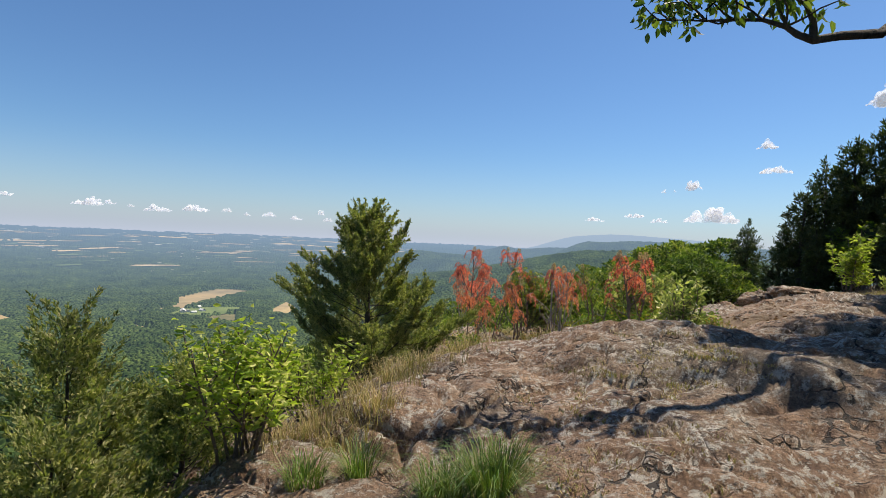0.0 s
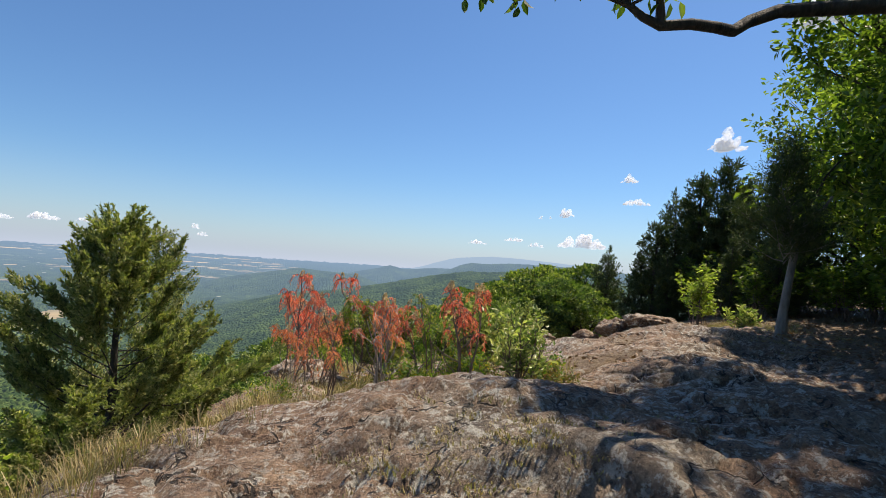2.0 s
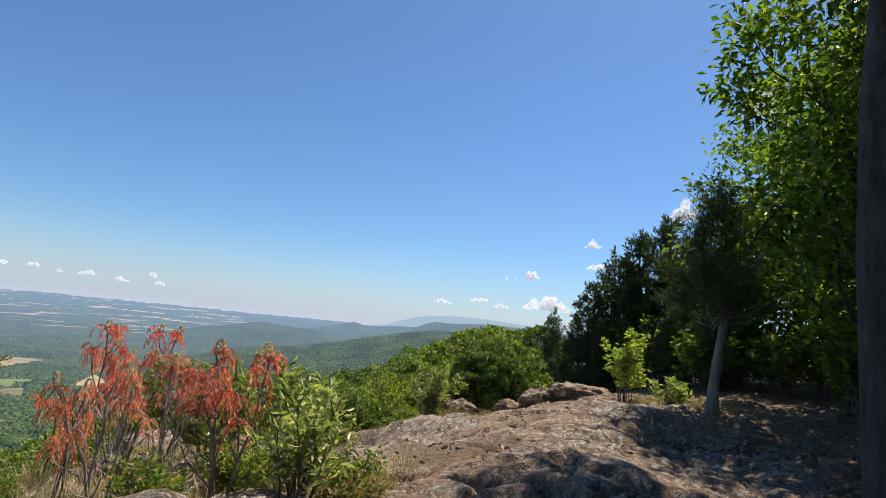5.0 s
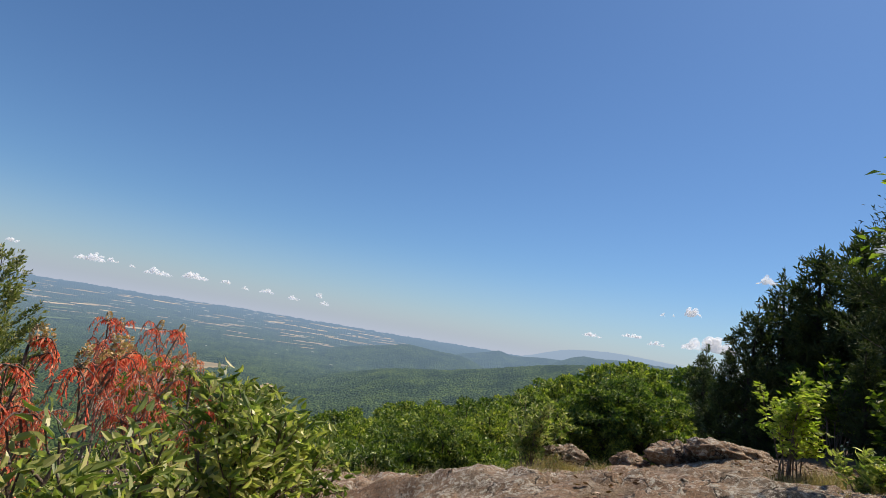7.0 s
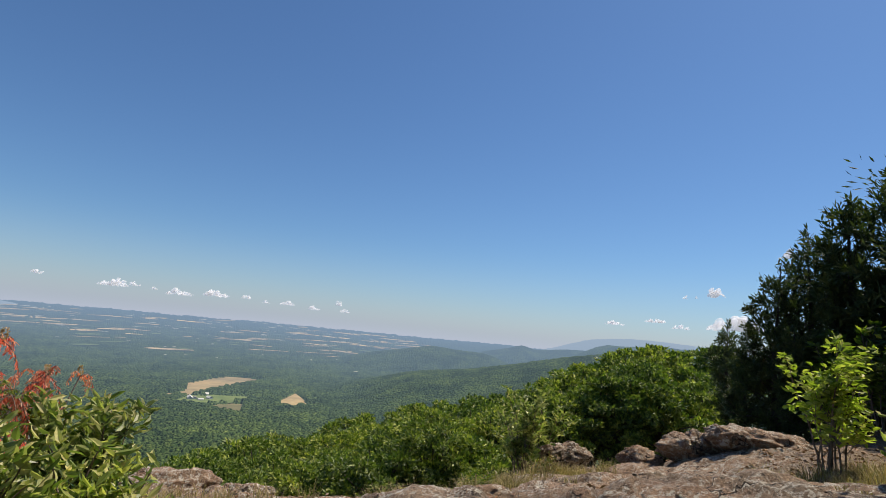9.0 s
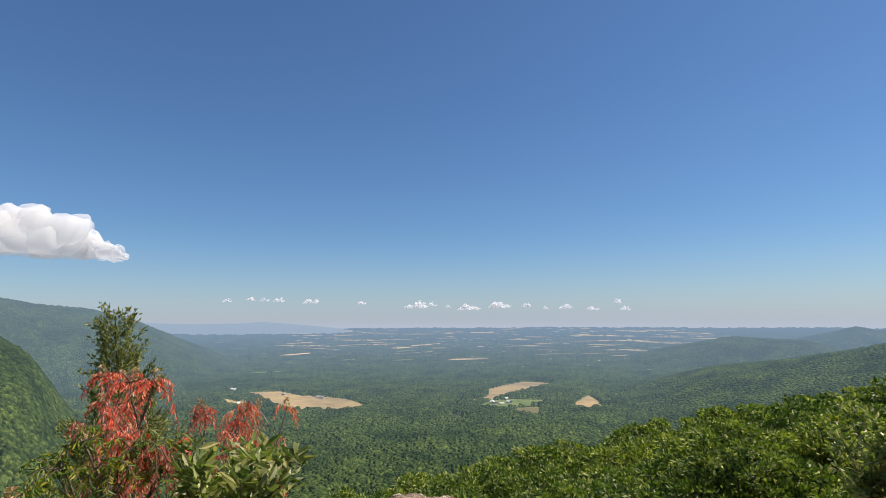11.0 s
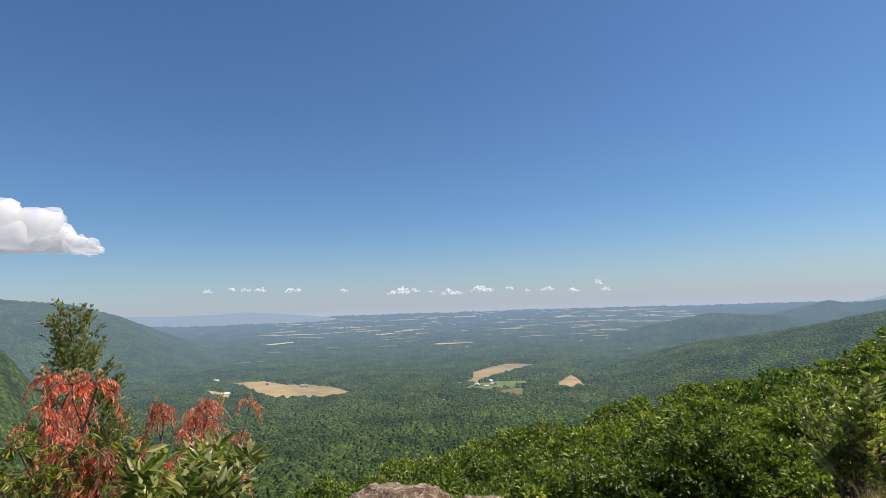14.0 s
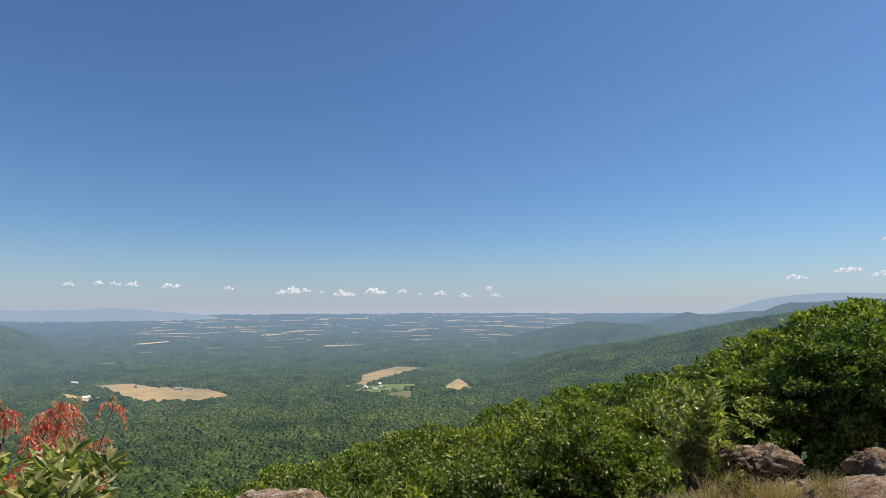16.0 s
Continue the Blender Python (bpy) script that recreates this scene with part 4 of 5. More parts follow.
sumac_bush(2.24, 6.1, 41, 0.98 - ground_at(2.24, 6.1), 0.45, 3, 13, 0.17, RED_LEAF, TWIG, "sumac with hanging bright red dried leaves", 5)
sumac_bush(1.5, 6.45, 42, 0.78 - ground_at(1.5, 6.45), 0.5, 3, 7, 0.16, RUST_LEAF, GREY_TWIG, "sumac with bare grey twigs and few rust-red leaves", 1)
sumac_bush(1.02, 7.2, 43, 0.62 - ground_at(1.02, 7.2), 0.40, 2, 8, 0.17, RUST_LEAF, TWIG, "small sumac with orange-red withered leaves", 2)
sumac_bush(1.66, 7.75, 52, 0.74 - ground_at(1.66, 7.75), 0.4, 3, 11, 0.18, RED_LEAF, GREY_TWIG, "sumac with red withered leaves on grey stems", 4)
sumac_bush(2.12, 7.45, 53, 0.66 - ground_at(2.12, 7.45), 0.4, 2, 10, 0.18, RED_LEAF, TWIG, "sumac with red withered leaves beside a leafy shrub", 3)
sumac_bush(0.92, 9.2, 44, 0.90 - ground_at(0.92, 9.2), 0.7, 4, 18, 0.23, RED_LEAF, TWIG, "tall sumac heavy with red withered leaves", 5, full=2)
sumac_bush(0.55, 8.5, 49, 0.22 - ground_at(0.55, 8.5), 0.4, 2, 8, 0.20, RUST_LEAF, TWIG, "sumac with orange withered leaves among dry grass", 2, full=1)
sumac_bush(0.75, 10.0, 48, 0.52 - ground_at(0.75, 10.0), 0.45, 3, 12, 0.20, RED_LEAF, TWIG, "sumac with red and orange withered leaves", 2, full=3)
sumac_bush(0.5, 10.8, 45, 0.46 - ground_at(0.5, 10.8), 0.45, 3, 11, 0.22, RUST_LEAF, GREY_TWIG, "sumac with orange withered leaves above the drop", 2)
sumac_bush(1.42, 8.95, 50, 0.60 - ground_at(1.42, 8.95), 0.4, 3, 12, 0.24, FROND, TWIG, "sumac with green feather leaves in front of the red ones", 1, droop=0.6, full=3)
sumac_bush(2.35, 7.9, 46, 0.74 - ground_at(2.35, 7.9), 0.35, 2, 7, 0.22, FROND, TWIG, "sumac with green and yellowing feather leaves", 2, droop=0.45)
plant("shrub", 2.68, 6.0, leafy_shrub(rng_of(51), 0.88 - ground_at(2.68, 6.0), 0.32, 11, 6, 0.075), TWIG, SILVER_LEAF, "leafy shrub with pale-edged curled green leaves", "shrub", parts=("stem", "foliage"))
plant("shrub", 2.75, 7.4, leafy_shrub(rng_of(58), 0.88 - ground_at(2.75, 7.4), 0.40, 18, 8, 0.09, 0.34), TWIG, SILVER_LEAF, "leafy shrub with curled pale green leaves beside the sumacs", "shrub", parts=("stem", "foliage"))
plant("shrub", 2.9, 8.1, leafy_shrub(rng_of(59), 0.64 - ground_at(2.9, 8.1), 0.35, 12, 8, 0.09, 0.34), TWIG, SILVER_LEAF, "smaller leafy shrub with curled pale green leaves", "shrub", parts=("stem", "foliage"))
plant("shrub", 1.9, 9.5, leafy_shrub(rng_of(52), 0.54 - ground_at(1.9, 9.5), 0.55, 24, 10, 0.12, 0.30), TWIG, SILVER_LEAF, "leafy shrub with large upright pale green leaves", "shrub", parts=("stem", "foliage"))
plant("shrub", 5.9, 14.6, leafy_shrub(rng_of(53), 0.44 - ground_at(5.9, 14.6), 0.5, 14, 9, 0.12, 0.32), TWIG, SILVER_LEAF, "shrub with silvery upturned leaves at the rim", "shrub", parts=("stem", "foliage"))
plant("shrub", 2.95, 6.2, leafy_shrub(rng_of(54), 0.35, 0.5, 14, 7, 0.05), TWIG, FROND, "low olive-green undershrub among dry grass", "shrub", parts=("stem", "foliage"))
for k, (x, y, h) in enumerate(((2.3, 6.35, 0.36), (3.05, 5.95, 0.28), (1.8, 6.35, 0.3), (2.5, 6.7, 0.4), (0.5, 7.6, 0.35), (1.5, 8.3, 0.35), (5.1, 13.1, 0.3), (6.1, 13.7, 0.32), (2.5, 8.4, 0.4), (2.1, 8.8, 0.4))):
    plant("shrub", x, y, leafy_shrub(rng_of(90 + k), h, 0.5, 12, 8, 0.045), TWIG, (FROND, UNDER_LEAF)[k % 2], "low olive and brown undershrub among dry grass", "shrub", "undershrubs on the ledge", parts=("stem", "foliage"))
plant("shrub", 8.4, 9.8, leafy_shrub(rng_of(55), 0.5, 0.3, 7, 7, 0.10), TWIG, SILVER_LEAF, "small broad-leaved bush at the foot of the woods", "shrub", parts=("stem", "foliage"))
plant("sapling", 8.35, 11.0, leafy_shrub(rng_of(56), 1.58 - ground_at(8.35, 11.0), 0.30, 10, 11, 0.09, 0.4, 0.2), TWIG, LIME_LEAF, "slender sapling with sunlit yellow-green leaves", "sapling", parts=("stem", "foliage"))

tuft_rng = rng_of(60)
for x, y, rad, h, n in ((0.30, 2.52, 0.09, 0.31, 420), (0.05, 2.70, 0.08, 0.25, 260), (-0.36, 2.82, 0.06, 0.24, 150), (0.16, 2.62, 0.07, 0.27, 160), (-0.62, 2.72, 0.09, 0.18, 200), (0.38, 2.65, 0.06, 0.24, 140)):
    V, F = grass_blades(tuft_rng, n, rad, h, 0.005, 1.25)
    ob = new("grass_tuft", mesh_of("grass_tuft", V, F, GRASS))
    ob.location = (x, y, ground_at(x, y))
    tagged(ob, "tuft of long green grass in a rock crack", "grass", "green grass tufts")


def meadow_patch(name, label, material, spots, seed, h, width, radius, n, lean=0.7):
    rng = rng_of(seed)
    Vs, Fs, base = [], [], 0
    for x, y in spots:
        V, F = grass_blades(rng, n, radius, h * (0.6 + 0.7 * rng.random()), width, lean)
        V = V + (x, y, ground_at(x, y))
        Vs.append(V)
        Fs.append(F + base)
        base += len(V)
    return tagged(new(name, mesh_of(name, np.concatenate(Vs), np.concatenate(Fs), material)), label, "grass", kind="stuff")


g = random.Random(9)
dry = []
for cx, cy, sx, sy, n in ((0.6, 7.5, 0.9, 0.6, 70), (2.3, 6.6, 0.8, 0.4, 50), (0.1, 6.3, 0.6, 0.8, 50), (5.2, 13.0, 0.9, 0.6, 60), (6.1, 13.7, 0.7, 0.4, 40), (5.6, 14.0, 0.9, 0.4, 55), (6.7, 14.2, 0.6, 0.3, 35), (4.1, 13.3, 0.6, 0.4, 25), (8.4, 10.7, 0.9, 0.5, 70), (8.8, 9.8, 0.7, 0.5, 40), (1.6, 11.4, 1.2, 0.6, 55), (-0.7, 3.7, 0.5, 0.6, 50), (-0.4, 4.8, 0.5, 0.7, 40), (3.0, 6.7, 0.5, 0.3, 30), (0.7, 8.9, 0.7, 0.6, 55), (0.6, 11.9, 0.4, 0.4, 30), (2.0, 8.8, 0.8, 0.5, 40)):
    dry += [(g.gauss(cx, sx * 0.5), g.gauss(cy, sy * 0.5)) for _ in range(n)]
meadow_patch("dry_grass", "straw-coloured dry grass along the ledge", DRY_GRASS, dry, 61, 0.20, 0.0045, 0.10, 30, 1.1)
turf = [(g.gauss(cx, 0.5), g.gauss(cy, 0.35)) for cx, cy in ((1.7, 3.7), (2.1, 4.0), (0.9, 2.3), (8.3, 9.6), (9.0, 9.2), (7.9, 8.6), (9.6, 8.4), (0.7, 2.0), (8.2, 7.6), (0.2, 5.7)) for _ in range(34)]
meadow_patch("short_turf", "short parched turf on thin soil", DRY_GRASS, turf, 62, 0.032, 0.007, 0.17, 60, 1.3)


def litter(spots_n, seed):
    rng = rng_of(seed)
    x = np.concatenate([rng.uniform(-1.5, 9, spots_n // 2), rng.normal(9.5, 2.0, spots_n // 2)])
    y = np.concatenate([rng.uniform(2.5, 15, spots_n // 2), rng.uniform(0, 13.5, spots_n // 2)])
    keep = relief(x, y)[1] > 0.25
    x, y = x[keep], y[keep]
    z = summit(x, y) + 0.012
    n = len(x)
    a = rng.random(n) * 6.28
    V, F = blades(np.stack([x, y, z], -1), np.stack([np.cos(a), np.sin(a), rng.normal(size=n) * 0.2], -1), 0.06, 0.03, rng, 0.15)
    tagged(new("leaf_litter", mesh_of("leaf_litter", V, F, LITTER)), "scattered brown fallen leaves on soil", "leaves", kind="stuff")


litter(14000, 63)

# ---- woods on the right ----
r = random.Random(5)
oaks = []
for sd, h, gth, sp in ((11, 7.0, 0.12, 2.5), (12, 7.6, 0.14, 2.8), (13, 6.2, 0.10, 2.3)):
    oaks.append(plant("oak_tree", 0, 0, broadleaf(rng_of(sd), h, gth, 0.18, sp, 18, 7000, 0.185, 0.5, (0.05, 0.02), 4), BARK, OAK_LEAF, "leafy green oak at the edge of the woods", "tree", "oaks of the woods", z=0))
# several of these stand out of view, added to shade the ground
spots = [(12.45, 10.2, 1.0), (15.0, 13.9, 1.0), (17.4, 11.6, 1.0), (9.9, 7.6, 0.92), (10.6, 6.4, 1.0), (14.8, 9.0, 1.0), (17.0, 9.8, 1.0), (13.0, 7.0, 0.95), (16.6, 12.2, 1.0), (11.4, 5.9, 0.85), (11.7, 5.6, 0.95), (10.2, 4.0, 0.9), (16.5, 13.2, 1.05), (17.5, 8.5, 1.1), (12.8, 4.4, 1.0), (15.5, 5.0, 1.1), (10.6, 2.2, 0.95), (14.0, 0.8, 1.1), (9.4, -0.6, 0.95), (12.0, -3.0, 1.1), (7.6, -3.6, 1.0), (19, 14.5, 1.1), (20, 11.5, 1.1), (20, 6, 1.1)]
for k, (x, y, s) in enumerate(spots):
    m = placed(x, y, ground_at(x, y) - 0.1, r.random() * 6.28, s)
    if k < 3:
        oaks[k].matrix_basis = m
    else:
        copy_at(oaks[k % 3], m)
brush = plant("undergrowth", 0, 0, leafy_shrub(rng_of(57), 1.5, 0.9, 14, 9, 0.14, 0.5, 0.1, "diamond"), TWIG, OAK_LEAF, "dark leafy undergrowth inside the woods", "shrub", "undergrowth of the woods", z=0, parts=("stem", "foliage"))
for k in range(34):
    x, y = 9.7 + 3.2 * r.random() + 0.05 * k, 2 + 14.5 * (k + r.random()) / 34
    if x < 11.0 and y > 9.5:
        x += 1.5
    m = placed(x, y, ground_at(x, y) - 0.05, r.random() * 6.28, r.uniform(0.6, 1.3))
    if k == 0:
        brush.matrix_basis = m
    else:
        copy_at(brush, m)

# the pale-trunked tree at the edge of the clearing, and its crown of fine dark foliage
grey = rng_of(71)
stems, fol = cedar(grey, 3.2, 2.0, 0.05, 24000, 0.05, 0.38, (0.0, 0.0), top=0.9)
trunk_line = np.array([(0, 0, -0.15), (0.03, 0, 0.35), (0.13, 0.02, 0.9), (0.24, 0.05, 1.35), (0.2, 0.08, 1.7), (0.1, 0.1, 2.1)])
stems = [(trunk_line, np.array([0.10, 0.07, 0.06, 0.056, 0.04, 0.03]))] + stems[1:]
for a, b in (((0.22, 0.05, 1.4), (-0.35, 0.1, 2.05)), ((0.22, 0.06, 1.45), (0.75, 0.0, 1.75)), ((0.2, 0.06, 1.5), (0.3, -0.5, 2.2))):
    stems.append((np.linspace(a, b, 5) + grey.normal(size=(5, 3)) * 0.03, np.linspace(0.045, 0.02, 5)))
plant("cedar_tree", 8.15, 8.7, (stems, fol), PALE_BARK, DARK_CEDAR_LEAF, "cedar with a bare pale leaning trunk at the clearing", "tree", parts=("trunk", "crown"), sides=8)

# leaning dark trunk farther right
stems, fol = broadleaf(rng_of(72), 6.8, 0.13, 0.35, 2.6, 16, 9000, 0.15, 0.5, (-0.28, 0.0), 5)
plant("oak_tree", 12.6, 7.4, (stems, fol), BARK, OAK_LEAF, "oak with a dark leaning trunk in the woods", "tree", "oaks of the woods", sides=8)

# big oak whose long limb reaches out over the ledge
stems, fol = broadleaf(rng_of(73), 8.6, 0.19, 0.64, 2.05, 20, 16000, 0.16, 0.48, (0.0, 0.0), 5, 0.035)
# the trunk stands upright below; mostly unseen crown leans over to shade the clearing
for q, _ in stems:
    q += np.maximum(q[:, 2:3] - 3.0, 0) * (0.52, 0.43, 0)
fol = (fol[0] + np.maximum(fol[0][:, 2:3] - 3.0, 0) * (0.52, 0.43, 0), fol[1])
# points from the tree's foot; the limb bends down, out and up again
limb = np.array([(0.02, 0.02, 2.75), (-0.15, 0.00, 3.15), (-0.60, 0.15, 3.18), (-1.10, 0.13, 3.06), (-1.62, 0.09, 2.93), (-1.95, 0.00, 2.76), (-2.15, -0.11, 2.62), (-2.38, -0.25, 2.55), (-2.62, -0.33, 2.50), (-2.82, -0.32, 2.46), (-2.94, -0.31, 2.50), (-3.03, -0.30, 2.56), (-3.19, -0.26, 2.62), (-3.38, -0.21, 2.63), (-3.60, -0.21, 2.61), (-3.84, -0.20, 2.61)])
fork = np.array([(-2.82, -0.32, 2.46), (-2.83, -0.31, 2.62), (-2.88, -0.29, 2.74), (-2.96, -0.23, 2.83)])
limb_stems = [(limb, 0.8 * np.array([0.11, 0.095, 0.085, 0.072, 0.062, 0.055, 0.05, 0.046, 0.043, 0.040, 0.033, 0.026, 0.02, 0.016, 0.011, 0.005])), (fork, np.array([0.035, 0.025, 0.018, 0.01]))]
lr = rng_of(74)
ends = []
for p in list(limb[11:]) * 3 + [fork[-1], fork[-1], fork[2]]:
    e = bent(lr, p, lr.normal(size=3) * (0.7, 0.7, 0.3) + (-0.4, 0.1, 0.6), 0.36, 3, 0.3, 0.0)
    limb_stems.append((e, np.linspace(0.010, 0.004, 4)))
    ends += [e[-1], e[2]]
ends = np.array(ends)
n = 420
c = ends[lr.integers(len(ends), size=n)]
off = unit(lr.normal(size=(n, 3))) * (0.15 * lr.random(n) ** 0.5)[:, None]
lv2, lf2 = blades(c + off, off + lr.normal(size=(n, 3)) * 0.1 + (0, 0, -0.06), 0.10, 0.045, lr, 0.2, "long")
# leafy boughs hanging from the inner part of the limb
hang = []
inner = np.array([(0.05, 0.05, 3.1), (0.5, 0.4, 3.9), (1.0, 0.75, 4.4), (1.6, 1.0, 4.6)])
limb_stems.append((inner, np.array([0.08, 0.06, 0.04, 0.02])))
for p in ((0.9, 0.8, 4.15), (1.2, 0.9, 4.2), (1.5, 1.0, 4.25), (1.6, 0.75, 4.0), (1.05, 0.95, 4.45), (1.35, 0.6, 3.85), (1.8, 0.85, 4.15), (2.0, 0.85, 4.4)):
    for q in range(3):
        e = bent(lr, p, lr.normal(size=3) * (0.8, 0.8, 0.3) + (0.1, 0.0, -0.2), 0.30, 3, 0.25, -0.06)
        limb_stems.append((e, np.linspace(0.012, 0.004, 4)))
        hang += [e[-1], e[2], e[1]]
hang = np.array(hang)
c = hang[lr.integers(len(hang), size=1200)]
off = unit(lr.normal(size=(1200, 3))) * (0.22 * lr.random(1200) ** 0.5)[:, None]
lv3, lf3 = blades(c + off, off + (0, 0, -0.2) + lr.normal(size=(1200, 3)) * 0.08, 0.12, 0.05, lr, 0.2, "long")
lf2 = np.concatenate([lf2, lf3 + len(lv2)])
lv2 = np.concatenate([lv2, lv3])
overhang = plant("oak_tree", 5.6, 4.5, (stems, fol), BARK, OAK_LEAF, "large oak reaching a long bare limb over the ledge", "tree", sides=8)
overhang.rotation_euler = (0, 0, 0)
lb = part("limb", mesh_of("limb", *tube(limb_stems, 7), BARK, True), overhang, "long crooked dark limb")
part("twig_leaves", mesh_of("twig_leaves", lv2, lf2, LOW_OAK_LEAF), lb)
# hanging leafy boughs high on the right
stems, fol = broadleaf(rng_of(75), 6.6, 0.13, 0.45, 2.5, 18, 9000, 0.14, 0.42, (-0.05, 0.1), 5)
bough = plant("oak_tree", 10.0, 5.4, (stems, fol), BARK, OAK_LEAF, "oak with dense boughs, mostly out of view, added to shade the clearing", "tree", "oaks of the woods", sides=8)
# more oaks, mostly out of view, added to block sun and skylight
for x, y, a, s in ((7.4, 2.3, 2.0, 1.15), (9.3, 4.3, 3.6, 1.15), (6.3, 0.4, 5.1, 1.1), (8.2, -1.6, 2.2, 1.15), (3.2, -3.4, 2.6, 1.1), (6.6, -0.6, 4.0, 1.0), (4.6, -2.2, 1.0, 1.1), (8.8, 1.4, 5.2, 1.0), (6.0, -5.0, 0.4, 1.2), (9.6, -5.6, 3.3, 1.2), (1.0, -5.4, 2.2, 1.1)):
    copy_at(bough, placed(x, y, ground_at(x, y) - 0.05, a, s))

cedars = []
for sd, h, w in ((21, 5.2, 2.6), (22, 4.4, 2.4), (23, 5.8, 2.8)):
    cedars.append(plant("cedar_tree", 0, 0, cedar(rng_of(sd), h, w, 0.11, 9500, 0.165, 0.05), BARK, DARK_CEDAR_LEAF, "tall dark green red cedar at the woods' edge", "tree", "cedars of the woods", z=0))
for k, (x, y, top) in enumerate([(11.6, 16.5, 4.0), (12.1, 15.9, 4.45), (10.5, 16.8, 2.0), (10.9, 16.5, 3.2), (12.6, 15.3, 5.0), (11.6, 15.5, 3.0), (10.9, 15.6, 1.9), (12.3, 14.6, 3.6), (13.6, 16.0, 4.6), (12.6, 13.4, 4.0), (13.9, 14.2, 4.9), (11.4, 13.7, 2.4), (14.2, 25.1, 2.45), (11.6, 12.4, 2.8)]):
    gz = ground_at(x, y) - 0.1
    size = 0.9 if y > 25 else (top - gz) / (5.2, 4.4, 5.8)[k % 3]
    m = placed(x, y, top - size * (5.2, 4.4, 5.8)[k % 3], k * 1.3, size)
    if k < 3:
        cedars[k].matrix_basis = m
    else:
        copy_at(cedars[k % 3], m)

# ---- oaks below the ledge ----
low, far_low = [], []
for sd, sp in ((31, 2.5), (32, 2.3), (33, 2.7), (34, 2.4)):
    low.append(plant("oak_tree", 0, 0, dome_oak(rng_of(sd), 5.0, sp, 58, 7600, 0.19), BARK, LOW_OAK_LEAF, "rounded green oak on the slope below the ledge", "tree", "oaks below the ledge", z=0))
for sd, sp in ((35, 2.5), (36, 2.7)):
    far_low.append(plant("oak_tree", 0, 0, dome_oak(rng_of(sd), 5.0, sp, 54, 4600, 0.26), BARK, LOW_OAK_LEAF, "rounded green oak far down the slope", "tree", "oaks below the ledge", z=0))


def crown_line(b):
    """Slope in degrees at which the crowns below the ledge end, by bearing from the ledge's end."""
    return float(np.interp(b, [-25.5, -23.5, -20.5, -19, -16, -14.4, -11.1, -8.7, -6.5, -3.4, -2, 2.9, 6, 10.3, 14.8, 21, 27.4, 35.4, 37.5, 45], [1.3, 1.7, 1.4, 1.0, -1.2, -1.5, -2.3, -3.9, -4.5, -5.4, -6.6, -7.3, -8.2, -9.6, -11.7, -11.9, -13.2, -14.4, -13.5, -15]))


k = 0
for d0, lower, n, b0, b1 in ((13.5, 3.2, 6, -7, -24), (10.5, 3.6, 7, 30, -4), (13, 2.4, 10, 38, -8), (17, 1.6, 13, 44, -14), (22, 0.9, 14, 44, -20), (28, 0.3, 13, 36, -25), (36, 0.0, 13, 28, -27)):
    for i in range(n):
        b = b0 + (b1 - b0) * (i + r.uniform(0.2, 0.8)) / n
        d = d0 * r.uniform(0.93, 1.07)
        x, y = 5.0 - math.sin(radians(b)) * d, 7.2 + math.cos(radians(b)) * d
        if x > 10.5 and y < 19:
            continue
        gz = ground_at(x, y) - 0.2
        top = 1.33 + d * math.tan(radians(crown_line(b) - lower + r.uniform(-2.0, 0.6)))
        if top < gz + 1.5:
            continue
        size = r.uniform(0.75, 1.1) * (0.62 if d0 < 15 else 0.8 if d0 < 18 else 1.0)
        m = placed(x, y, top - 5.0 * size, r.random() * 6.28, size)
        stock = far_low if d0 > 25 else low
        if stock[-1].matrix_basis.translation.length < 0.01:
            next(o for o in stock if o.matrix_basis.translation.length < 0.01).matrix_basis = m
        else:
            copy_at(stock[k % len(stock)], m)
        k += 1

# ---- in the valley: houses, barns, far roofs and fields ----
WALL = country_material("painted_wall", [(0.3, (0.5, 0.48, 0.45)), (0.7, (0.75, 0.73, 0.7))], 0.2, 0.6)
GREY_ROOF = country_material("grey_roof", [(0.3, (0.2, 0.2, 0.21)), (0.7, (0.42, 0.40, 0.38))], 0.2, 0.6)


def house(b, s, length, width, height, turn, roof_mat, label):
    x, y, _ = bearing_point(b, s)
    z = float(country(np.array(x), np.array(y)))
    ob = thing("farmhouse", x, y, z - 1, label, "house", "houses in the valley")
    ob.rotation_euler = (0, 0, turn)
    l, w, h, e = length / 2, width / 2, height, width * 0.32
    V = [(-l, -w, 0), (l, -w, 0), (l, w, 0), (-l, w, 0), (-l, -w, h), (l, -w, h), (l, w, h), (-l, w, h)]
    part("wall", mesh_of("wall", V, [(0, 1, 5, 4), (1, 2, 6, 5), (2, 3, 7, 6), (3, 0, 4, 7)], WALL), ob)
    o = 0.6
    R = [(-l - o, -w - o, h - 0.3), (l + o, -w - o, h - 0.3), (l + o, 0, h + e), (-l - o, 0, h + e), (-l - o, w + o, h - 0.3), (l + o, w + o, h - 0.3)]
    part("roof", mesh_of("roof", R, [(0, 1, 2, 3), (3, 2, 5, 4)], roof_mat), ob)


h = random.Random(12)
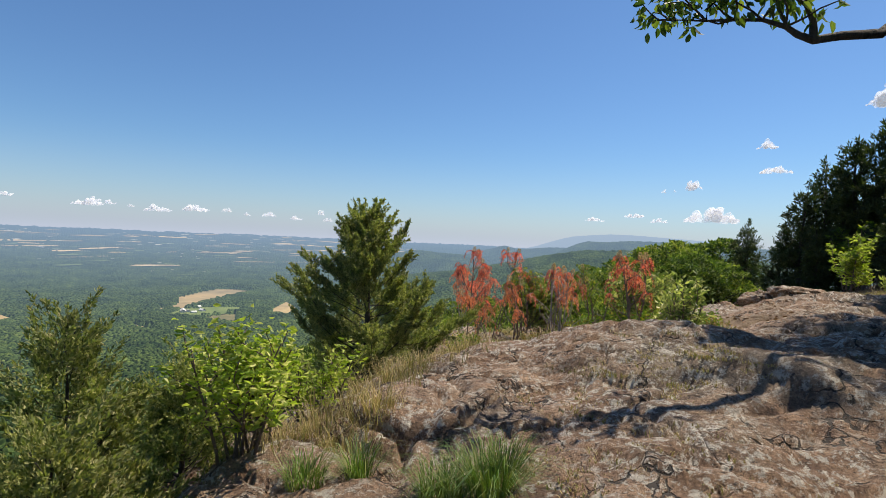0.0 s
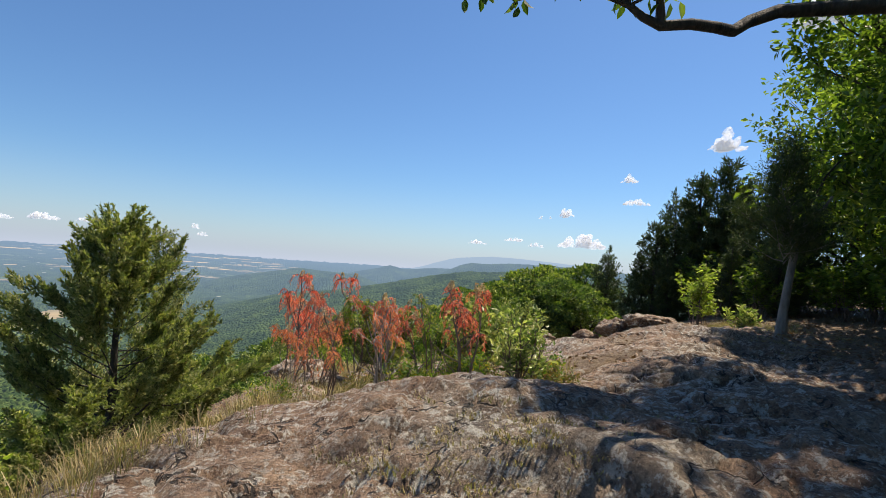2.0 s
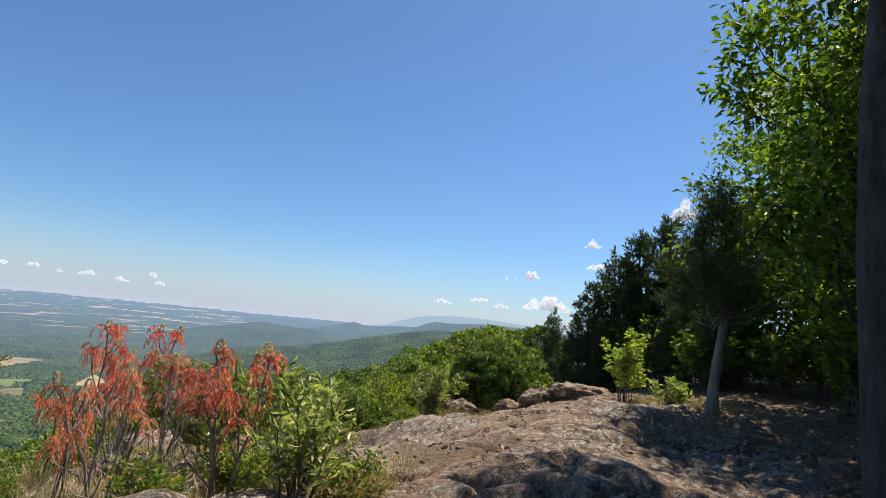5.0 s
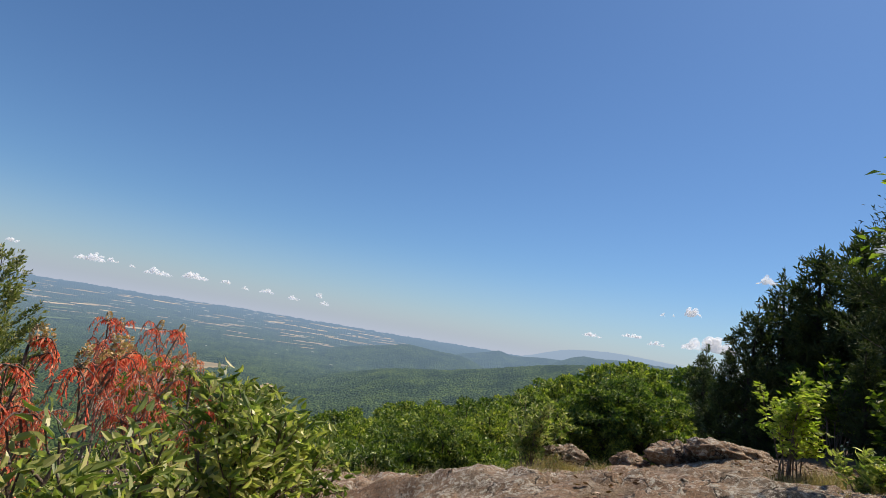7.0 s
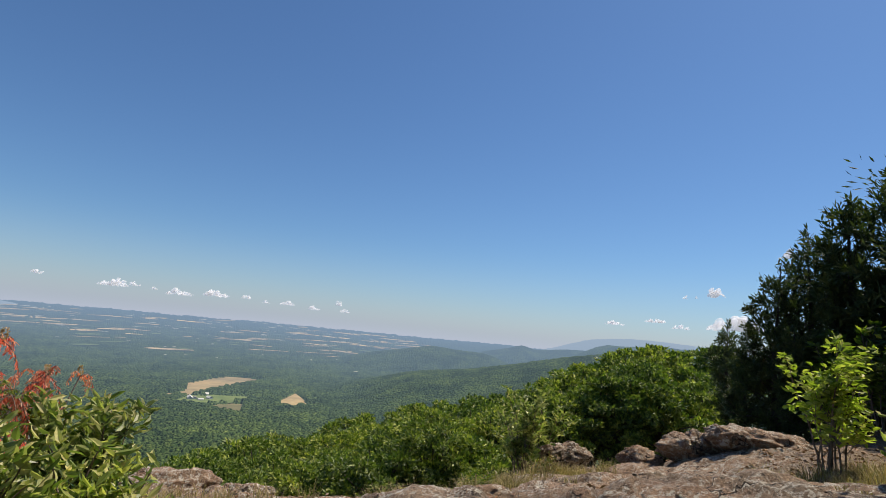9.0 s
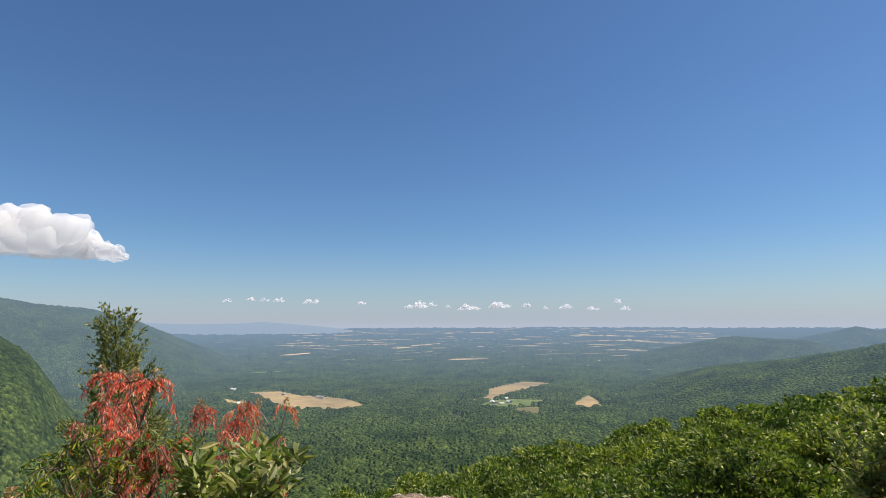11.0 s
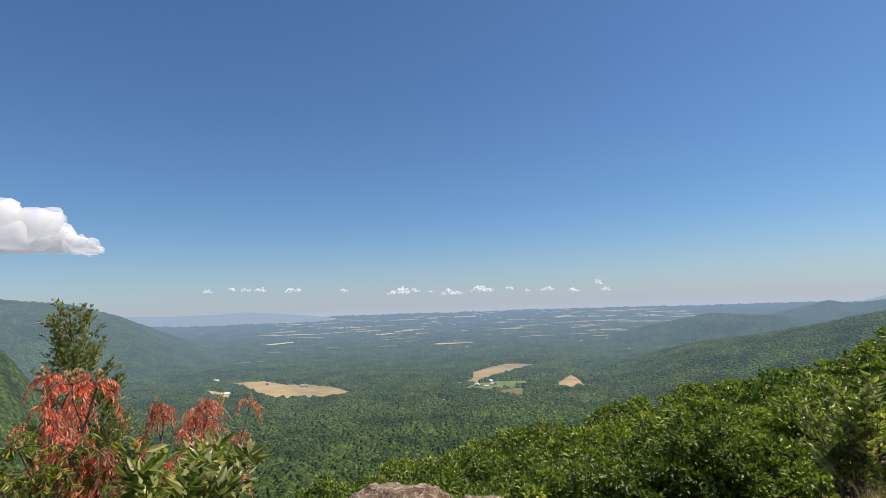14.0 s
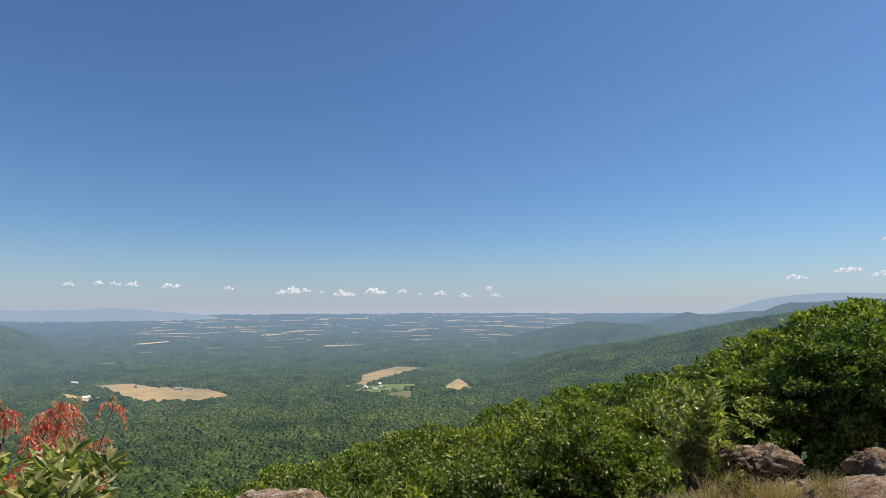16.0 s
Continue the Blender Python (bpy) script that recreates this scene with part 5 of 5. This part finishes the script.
for b, s in ((45.68, -7.29), (44.9, -7.06), (44.12, -7.2), (43.45, -7.18), (42.89, -7.32), (42.16, -7.74), (41.31, -7.39), (40.74, -7.31), (36.05, -7.87), (35.71, -7.99), (34.44, -8.08), (37.03, -7.67), (50.33, -6.64), (49.57, -7.96), (48.77, -8.17), (51.16, -7.59), (24.83, -8.46), (24.38, -8.46), (23.88, -8.57), (23.14, -8.41), (24.02, -7.92), (23.58, -8.09)):
    big = h.random()
    house(b, s, 14 + 22 * big * big, 9 + 5 * big, 5 + 2 * big, h.random() * 3.1, ROOF if h.random() < 0.55 else GREY_ROOF, "white farm building with a pale gabled roof among trees" if big > 0.5 else "small country house with a gabled roof among trees")


def far_patches(name, label, category, material, n, seed, b_range, d_range, long_range, wide_range, lift):
    """Many low uneven plots on the far valley floor, level with the tree tops."""
    rng = rng_of(seed)
    V, F = [], []
    for k in range(n):
        b = radians(rng.uniform(*b_range))
        d = d_range[0] + (d_range[1] - d_range[0]) * rng.random() ** 0.5
        x, y = -math.sin(b) * d, math.cos(b) * d
        l, w = rng.uniform(*long_range) * 0.5, rng.uniform(*wide_range) * 0.5
        t = b + rng.normal() * 0.2
        ux, uy = math.cos(t), math.sin(t)
        o = len(V)
        for i, j in ((-1, -0.4), (-0.5, -1), (0.6, -0.9), (1, -0.3), (0.9, 0.6), (0.2, 1), (-0.7, 0.7)):
            i, j = i * rng.uniform(0.7, 1.1), j * rng.uniform(0.6, 1.1)
            px_, py_ = x + ux * l * i - uy * w * j, y + uy * l * i + ux * w * j
            dd = np.array(math.hypot(px_, py_))
            V.append((px_, py_, float(country(np.array(px_), np.array(py_)) + smooth(1500, 2600, dd) * 16 * fbm(np.array(px_ / 420), np.array(py_ / 420), 4, 14)) + lift))
        F += [(o, o + i, o + i + 1) for i in range(1, 6)]
    tagged(new(name, mesh_of(name, V, F, material)), label, category, kind="stuff")


far_patches("far_fields", "pale hay fields scattered in the far valley", "fields", FAR_STRAW, 95, 81, (2, 48), (2900, 4720), (60, 330), (16, 60), 15)
far_patches("far_meadows", "green meadows scattered in the far valley", "fields", MEADOW, 60, 82, (0, 52), (2600, 4300), (50, 200), (15, 50), 14)
far_patches("far_roofs", "white roofs of towns in the far valley", "buildings", ROOF, 120, 83, (4, 46), (3600, 4740), (10, 80), (6, 16), 17)
far_patches("far_hamlets", "scattered pale roofs among woods", "buildings", ROOF, 60, 84, (8, 46), (2700, 3900), (8, 26), (7, 12), 15)

# ---- clouds low over the horizon ----
m, nt, ln, bsdf = nodes_of("cloud")
bsdf.inputs["Base Color"].default_value = (0.9, 0.9, 0.92, 1)
bsdf.inputs["Roughness"].default_value = 1.0
bsdf.inputs["Specular IOR Level"].default_value = 0.0
tl = nt.new("ShaderNodeBsdfTranslucent")
tl.inputs["Color"].default_value = (0.95, 0.95, 0.97, 1)
body = nt.new("ShaderNodeMixShader")
body.inputs[0].default_value = 0.5
ln.new(bsdf.outputs[0], body.inputs[1])
ln.new(tl.outputs[0], body.inputs[2])
thin = nt.new("ShaderNodeMixShader")
thin.inputs[0].default_value = 0.30
tr = nt.new("ShaderNodeBsdfTransparent")
ln.new(tr.outputs[0], thin.inputs[1])
# faint white emission, added to brighten the clouds
glow = nt.new("ShaderNodeEmission")
glow.inputs["Color"].default_value = (1.0, 0.98, 0.96, 1)
glow.inputs["Strength"].default_value = 0.10
both = nt.new("ShaderNodeAddShader")
ln.new(body.outputs[0], both.inputs[0])
ln.new(glow.outputs[0], both.inputs[1])
ln.new(both.outputs[0], thin.inputs[2])
ln.new(thin.outputs[0], nt["Material Output"].inputs["Surface"])
CLOUD = m


def cloud(b, s, wide, tall, seed, label):
    """A heap of small billows with a flat base."""
    rng = rng_of(seed)
    d = 4700.0
    half, high = wide / 968 * d * 0.5, tall / 968 * d
    bm = bmesh.new()
    n = int(26 + wide * 0.45)
    lumps = rng.random(7)
    for k in range(n):
        u = rng.uniform(-1, 1)
        body = (1 - abs(u) ** 2.2) * (0.25 + 0.75 * lumps[int((u + 1) * 3.49)]) * (0.6 + 0.4 * rng.random())
        rad = half * 0.07 + high * 0.24 * body
        at = Matrix.Translation((u * half * 0.9, rng.normal() * half * 0.15, high * body * rng.random() * 0.75))
        bmesh.ops.create_icosphere(bm, subdivisions=2 if wide > 18 else 1, radius=rad * (0.6 + 0.4 * rng.random()), matrix=at)
    for v in bm.verts:
        c = v.co
        w = noise.noise(c / (high * 0.35)) * 0.16 * high + noise.noise(c / (high * 0.15)) * 0.04 * high
        v.co = c + Vector((w, w * 0.5, w))
        if v.co.z < -0.08 * high:
            v.co.z = -0.08 * high + (v.co.z + 0.08 * high) * 0.15
    for f in bm.faces:
        f.smooth = True
    me = bpy.data.meshes.new("cloud")
    bm.to_mesh(me)
    bm.free()
    me.materials.append(CLOUD)
    ob = new("cloud", me)
    a = radians(b)
    ob.location = (-math.sin(a) * d, math.cos(a) * d, d * math.tan(radians(s)) - high * 0.3)
    ob.rotation_euler = (0, 0, a)
    tagged(ob, label, "cloud", "clouds")


for k, (b, s, w) in enumerate([(51.37, 1.99, 16), (49.23, 2.17, 16), (47.9, 2.09, 18), (46.53, 2.06, 22), (43.34, 1.94, 32), (38.3, 1.75, 18), (32.73, 1.49, 44), (31.02, 1.6, 18), (29.39, 1.43, 12), (27.24, 1.25, 42), (24.07, 1.47, 44), (21.32, 1.46, 18), (19.38, 1.21, 14), (17.32, 1.26, 26), (14.67, 1.06, 22), (12.3, 1.68, 16), (11.61, 1.03, 18)]):
    cloud(b, s, w, 8 + w * 0.16, 300 + k, "small white fair-weather cloud low over the horizon")
for k, (b, s, w, tall) in enumerate([(-15.77, 2.3, 35, 9), (-19.47, 2.9, 36, 13), (-21.77, 2.4, 30, 10), (-26.37, 2.95, 85, 28), (-24.77, 6.1, 30, 34), (-22.07, 5.25, 10, 8), (-23.07, 5.25, 5, 5), (-30.57, 9.4, 30, 16), (-31.37, 7.2, 48, 14), (-39.17, 12.9, 62, 40), (-45.77, 23.0, 80, 66)]):
    cloud(b, s, w, tall, 330 + k, "small bright white cumulus cloud")
cloud(68.93, 7.6, 330, 96, 350, "broad white cumulus bank with grey base")
cloud(72.73, 14.3, 44, 50, 351, "small bright white cumulus cloud")
